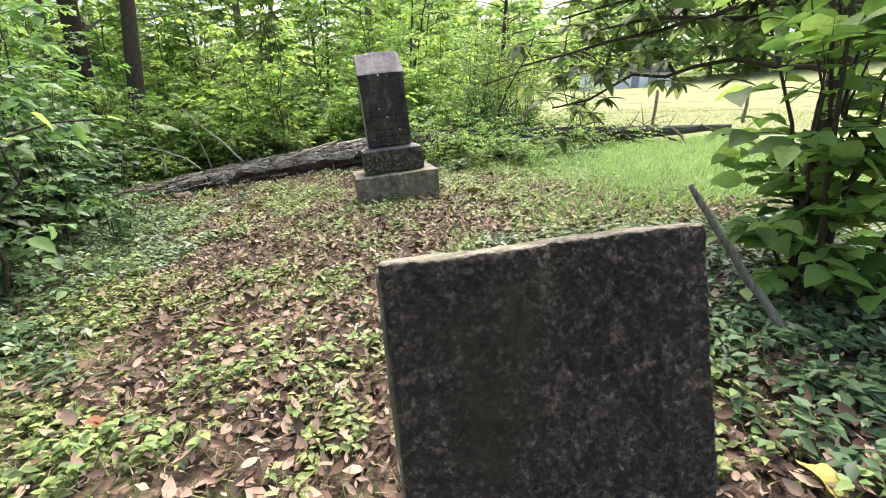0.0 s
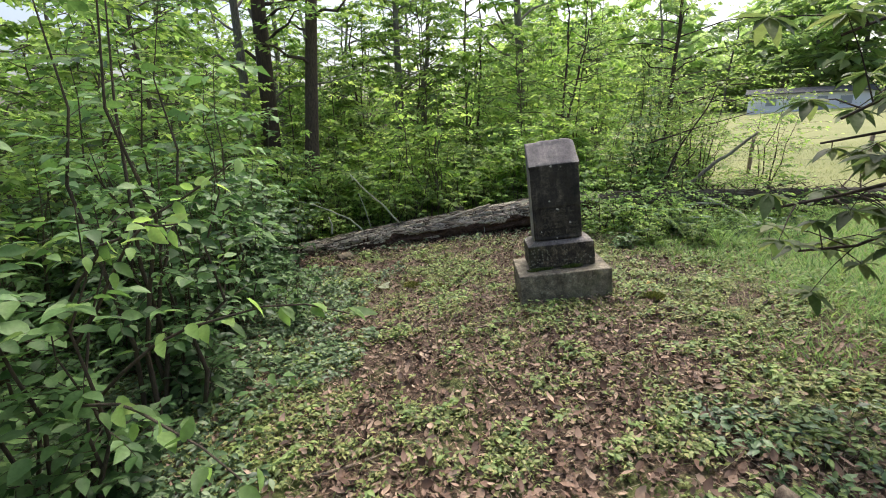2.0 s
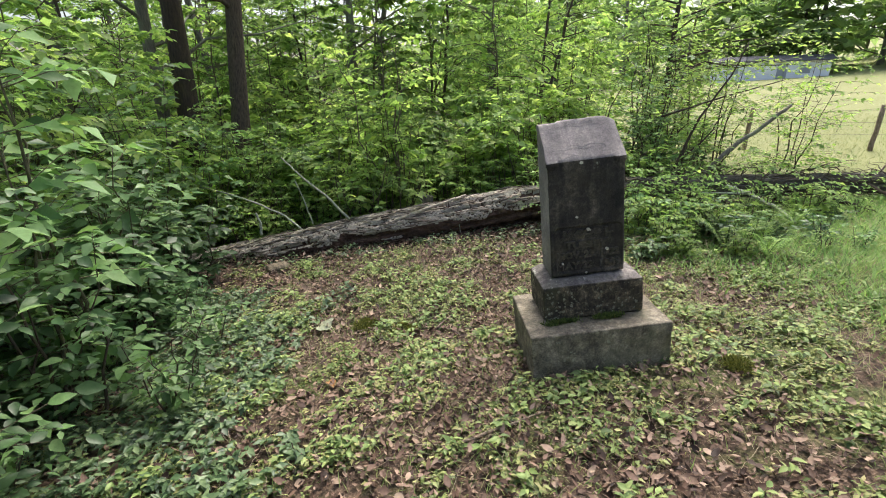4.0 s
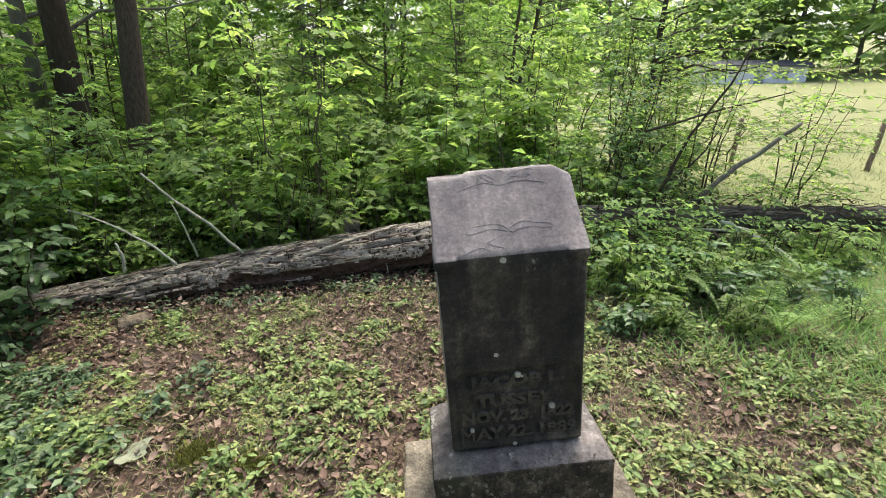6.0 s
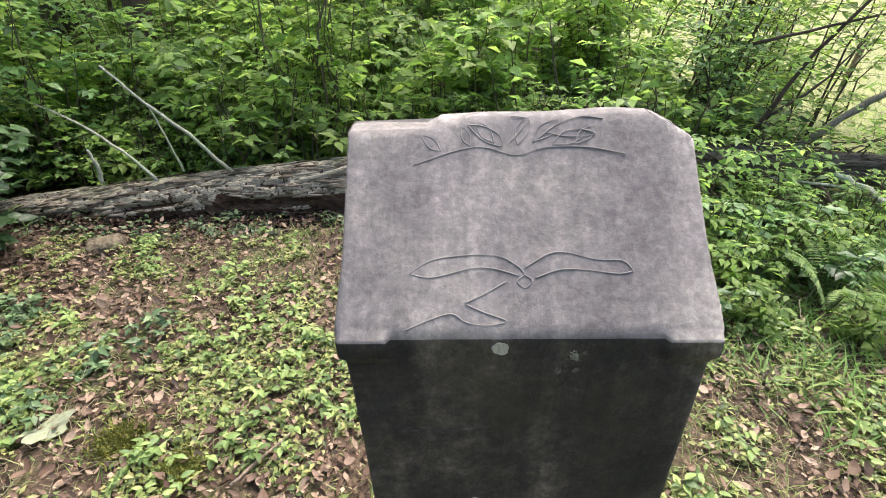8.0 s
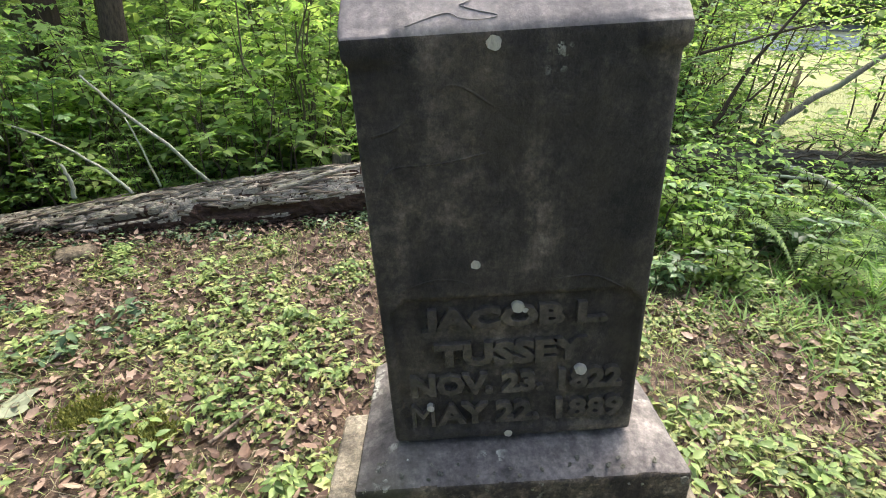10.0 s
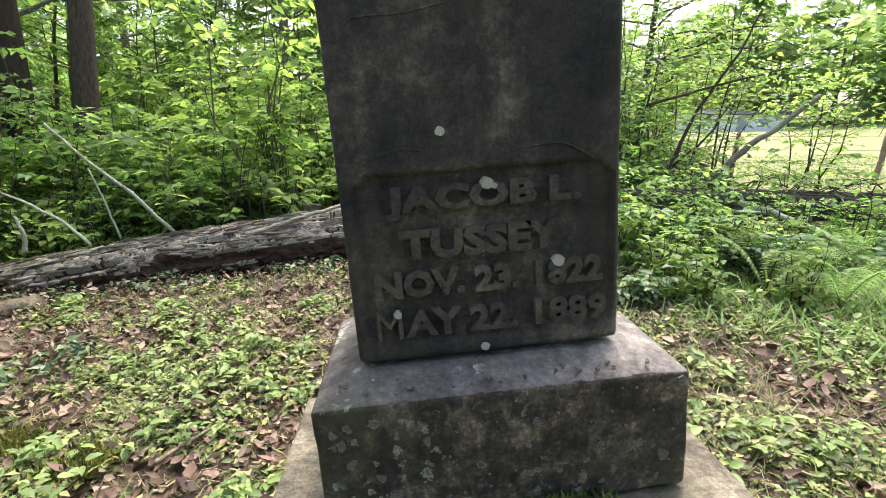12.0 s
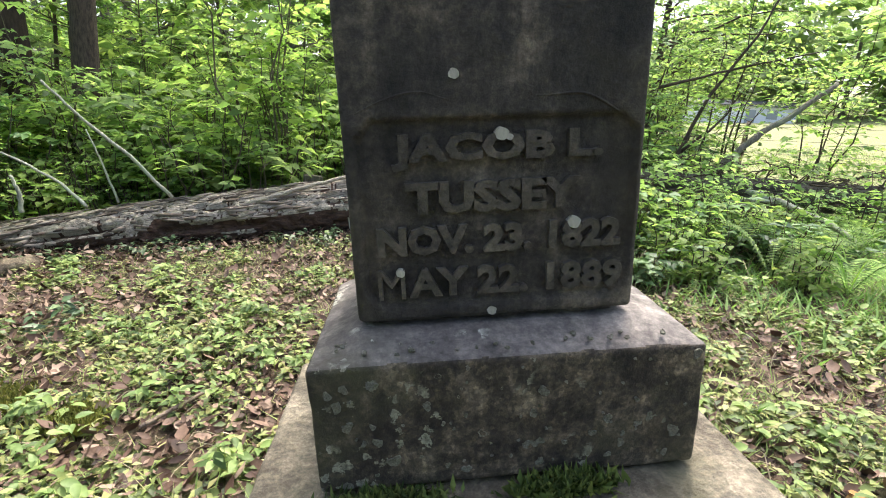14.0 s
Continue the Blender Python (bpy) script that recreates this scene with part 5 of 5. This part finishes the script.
def lay_grass(n, x0, x1, y0, y1, height, density, name, label, width=0.004, mat=GREEN_GRASS):
    x, y = scatter(n, x0, x1, y0, y1)
    keep = rng.uniform(0, 1, len(x)) < density(x, y)
    x, y = x[keep], y[keep]
    k = len(x)
    p = np.c_[x, y, ground_z(x, y) - 0.005]
    az = rng.uniform(0, 2 * np.pi, k)
    a = np.c_[np.cos(az) * 0.5, np.sin(az) * 0.5, rng.uniform(0.5, 1.2, k)]
    ln = height * rng.uniform(0.4, 1.3, k)
    s = Soup()
    s.leaves(p, a, np.c_[np.cos(az + 3.14), np.sin(az + 3.14), np.full(k, 0.4)], ln, np.full(k, width) * rng.uniform(0.7, 1.4, k), False, 0.25)
    tagged(part(name, s, mat), label, "grass", kind="stuff")


lay_grass(62000, -2.8, 3.0, -4.6, 2.8, 0.08, lambda x, y: np.clip(0.26 + 0.2 * (y > -2.6) - 0.25 * blots(x, y, BARE) + patch(x, y, 0.9, 14.0) + 0.35 * np.clip(x - 0.4, 0, 1) * (y > -1.6), 0.04, 1), "grass", "sparse short grass in the clearing")
lay_grass(34000, 0.9, 7.0, -1.7, 3.4, 0.15, lambda x, y: np.clip((x - 1.0) * 0.8 + patch(x, y, 1.0, 4.0), 0, 1), "grass", "fresh green grass at the meadow edge", 0.01, MEADOW_GRASS)
lay_grass(16000, 3.0, 14, 3.8, 14, 0.14, lambda x, y: (x > 3.0 + (y - 3.8) * 0.35) * 0.95, "grass", "long pale meadow grass", 0.008, PALE_GRASS)

for mx, my, ms in ((-1.57, 0.79, 0.11), (-1.25, 0.68, 0.09), (0.75, -0.35, 0.08)):
    cushion = tuft("moss_cushion", at_ground(mx, my, 0.035), ms, 1800, YELLOW_MOSS, 0.024, None, "", (1, 1))
    tagged(cushion, "round cushion of yellow-green moss on the ground", "moss", kind="stuff")

# rotten chips whose near-black colour also stands in for shade under the trunk
def foot_shade_debris(n):
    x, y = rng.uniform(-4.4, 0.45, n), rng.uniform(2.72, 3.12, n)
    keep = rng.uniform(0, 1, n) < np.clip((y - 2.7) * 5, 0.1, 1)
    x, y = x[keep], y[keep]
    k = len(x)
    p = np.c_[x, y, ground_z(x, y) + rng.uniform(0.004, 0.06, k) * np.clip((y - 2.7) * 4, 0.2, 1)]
    az = rng.normal(0, 0.7, k)
    s = Soup()
    s.leaves(p, np.c_[np.cos(az), np.sin(az), rng.normal(0, 0.3, k)], np.c_[rng.normal(0, 0.5, (k, 2)), np.ones(k)], rng.uniform(0.03, 0.12, k), rng.uniform(0.012, 0.035, k), False, 0.0)
    tagged(part("rotten_debris", s, DEBRIS), "rotten wood chips in shade-dark colour along the fallen trunk", "wood debris", kind="stuff")


foot_shade_debris(6500)
n = 700
u, w = rng.uniform(0, 1, n), rng.normal(-0.03, 0.06, n)
x, y = 0.33 + 0.17 * u + w, -2.72 - 0.68 * u + w * 0.25
s = Soup()
az = rng.normal(-1.3, 0.6, n)
s.leaves(np.c_[x, y, ground_z(x, y) + rng.uniform(0.01, 0.07, n)], np.c_[np.cos(az), np.sin(az), rng.normal(0, 0.35, n)], np.c_[rng.normal(0, 0.6, (n, 2)), np.ones(n)], rng.uniform(0.03, 0.11, n), rng.uniform(0.01, 0.03, n), False, 0.0)
tagged(part("rotten_debris", s, DEBRIS), "crumbling dark wood chips around the rotten branch", "wood debris", kind="stuff")
s = Soup()
for _ in range(90):
    x, y = rng.uniform(0.9, 2.3), rng.uniform(1.75, 2.5)
    az, ln = rng.uniform(0, 6.28), rng.uniform(0.15, 0.4)
    p0 = np.array(at_ground(x, y))
    s.tube(bent(p0, p0 + [math.cos(az) * ln, math.sin(az) * ln, rng.uniform(0.0, 0.12)], rng.uniform(0.03, 0.12), 6, 0.008), np.linspace(0.0035, 0.0015, 6), 4, cap=False)
tagged(part("dry_stems", s, STRAW), "tangle of pale dry stems beside the fallen top", "dry stems", kind="stuff")

# ---- far things ----
house = tagged(new("house"), "low white house with a dark roof beyond the meadow", "house")
house.matrix_world = Matrix.Translation(at_ground(35.2, 48.6, -0.2)) @ pose(0, 0, 0, 0, 0, -30) @ Matrix.Diagonal((0.85, 0.75, 0.72, 1))
WALL = bark_material("painted_siding", (0.72, 0.73, 0.8), (0.8, 0.81, 0.88), None, 0.3, (1, 1, 6))
ROOF = bark_material("roof_shingle", (0.05, 0.05, 0.06), (0.12, 0.12, 0.13), None, 2.0)
GLASS = material("dark_glass", 0.15)[0]
GLASS.node_tree.nodes["Principled BSDF"].inputs["Base Color"].default_value = (0.3, 0.32, 0.37, 1)
part("wall", stone_block((-6, 6), (-3, 3), (-0.4, 2.6), 0.02, (8, 6, 6), 0.0), WALL, house)
bm = bmesh.new()
pr = [(-3.5, 2.5), (0, 3.3), (3.5, 2.5), (3.5, 2.65), (0, 3.48), (-3.5, 2.65)]
a0, a1 = [bm.verts.new((-6.4, y, z)) for y, z in pr], [bm.verts.new((6.4, y, z)) for y, z in pr]
bm.faces.new(a0)
bm.faces.new(a1[::-1])
for i in range(6):
    bm.faces.new((a0[i], a1[i], a1[(i + 1) % 6], a0[(i + 1) % 6]))
bmesh.ops.recalc_face_normals(bm, faces=bm.faces)
part("roof", bm, ROOF, house)
bm = bmesh.new()
for xx in (-6.0, 6.0):
    bm.faces.new([bm.verts.new((xx, y, z)) for y, z in ((-3, 2.55), (3, 2.55), (0, 3.2))])
part("gable", bm, WALL, house)
for wx in (-3.6, 3.6):
    win = part("window", stone_block((wx - 0.55, wx + 0.55), (-3.06, -2.98), (0.9, 2.0), 0.01, (4, 3, 4), 0.0), GLASS, house)
    part("window_frame", stone_block((wx - 0.65, wx + 0.65), (-3.05, -2.97), (0.8, 0.9), 0.01, (4, 3, 3), 0.0), WALL, win)
part("door", stone_block((0.9, 1.9), (-3.05, -2.98), (-0.1, 2.05), 0.01, (4, 3, 4), 0.0), GLASS, house)

for x, y, h in ((4.1, 6.3, 2.2),):
    st, lv = shrub_parts(h, 1.2, 5, 24, 0.09, 8, low=0.2)
    shrub("shrub", x, y, st, lv, GREEN_LIGHT, "open pale-green shrub at the meadow edge", "shrub", "open shrubs", stem_mat=STEM_BROWN)

fence = tagged(new("fence"), "old wooden post and wire fence along the meadow", "fence")
spots = [(4.4 + 2.0 * i, 9.2 - 1.1 * i) for i in range(7)]
for fx, fy in spots:
    s = Soup()
    s.tube(bent(at_ground(fx, fy, -0.1), at_ground(fx + 0.03, fy, 0.95), 0, 5, 0.008), [0.05, 0.048, 0.045, 0.045, 0.042], 7, 0.1)
    part("post", s, DEADWOOD, fence)
for hz in (0.35, 0.6, 0.85):
    s = Soup()
    s.tube([at_ground(fx, fy, hz) for fx, fy in spots], [0.003] * len(spots), 4)
    part("wire", s, STEM_GREY, fence)

# bleached grass stems lying in the litter
s = Soup()
for _ in range(1500):
    x, y = rng.uniform(-2.6, 2.2), rng.uniform(-3.6, 2.4)
    if -0.5 < x < 0.5 and -0.3 < y < 0.45:
        continue
    az, ln = rng.uniform(0, 6.28), rng.uniform(0.06, 0.24)
    p0 = np.array(at_ground(x, y, 0.02))
    p1 = np.array(at_ground(x + math.cos(az) * ln, y + math.sin(az) * ln, rng.uniform(0.015, 0.07)))
    s.tube(bent(p0, p1, rng.uniform(0.0, 0.03), 5, 0.004), np.linspace(0.0022, 0.001, 5), 3, cap=False)
tagged(part("dry_stems", s, STRAW), "bleached dry grass stems lying in the litter", "dry stems", kind="stuff")

# dark brushwood heaped where the trunk breaks up
s = Soup()
for _ in range(170):
    p0 = np.array(at_ground(rng.uniform(0.6, 2.3), rng.uniform(2.75, 3.3), rng.uniform(0.0, 0.3)))
    az, ln = rng.uniform(0, 6.28), rng.uniform(0.2, 0.6)
    p1 = p0 + [math.cos(az) * ln, math.sin(az) * ln * 0.4, rng.uniform(-0.15, 0.25)]
    s.tube(bent(p0, p1, rng.uniform(0.0, 0.06), 6, 0.02), np.linspace(0.008, 0.002, 6), 4, cap=False)
for _ in range(190):
    x = rng.uniform(1.4, 5.8)
    p0 = np.array([x, float(log_y(x)) + rng.uniform(-0.25, 0.2), float(log_line(x)) + rng.uniform(-0.1, 0.2)])
    az, ln = rng.normal(0, 0.7) + 3.14 * (rng.uniform() < 0.3), rng.uniform(0.2, 0.8)
    s.tube(bent(p0, p0 + [math.cos(az) * ln, math.sin(az) * ln * 0.5, rng.uniform(-0.2, 0.22)], rng.uniform(0.0, 0.06), 6, 0.02), np.linspace(0.009, 0.002, 6), 4, cap=False)
tagged(part("brushwood", s, STEM), "heap of thin dark dead twigs beside the fallen trunk", "brushwood", kind="stuff")
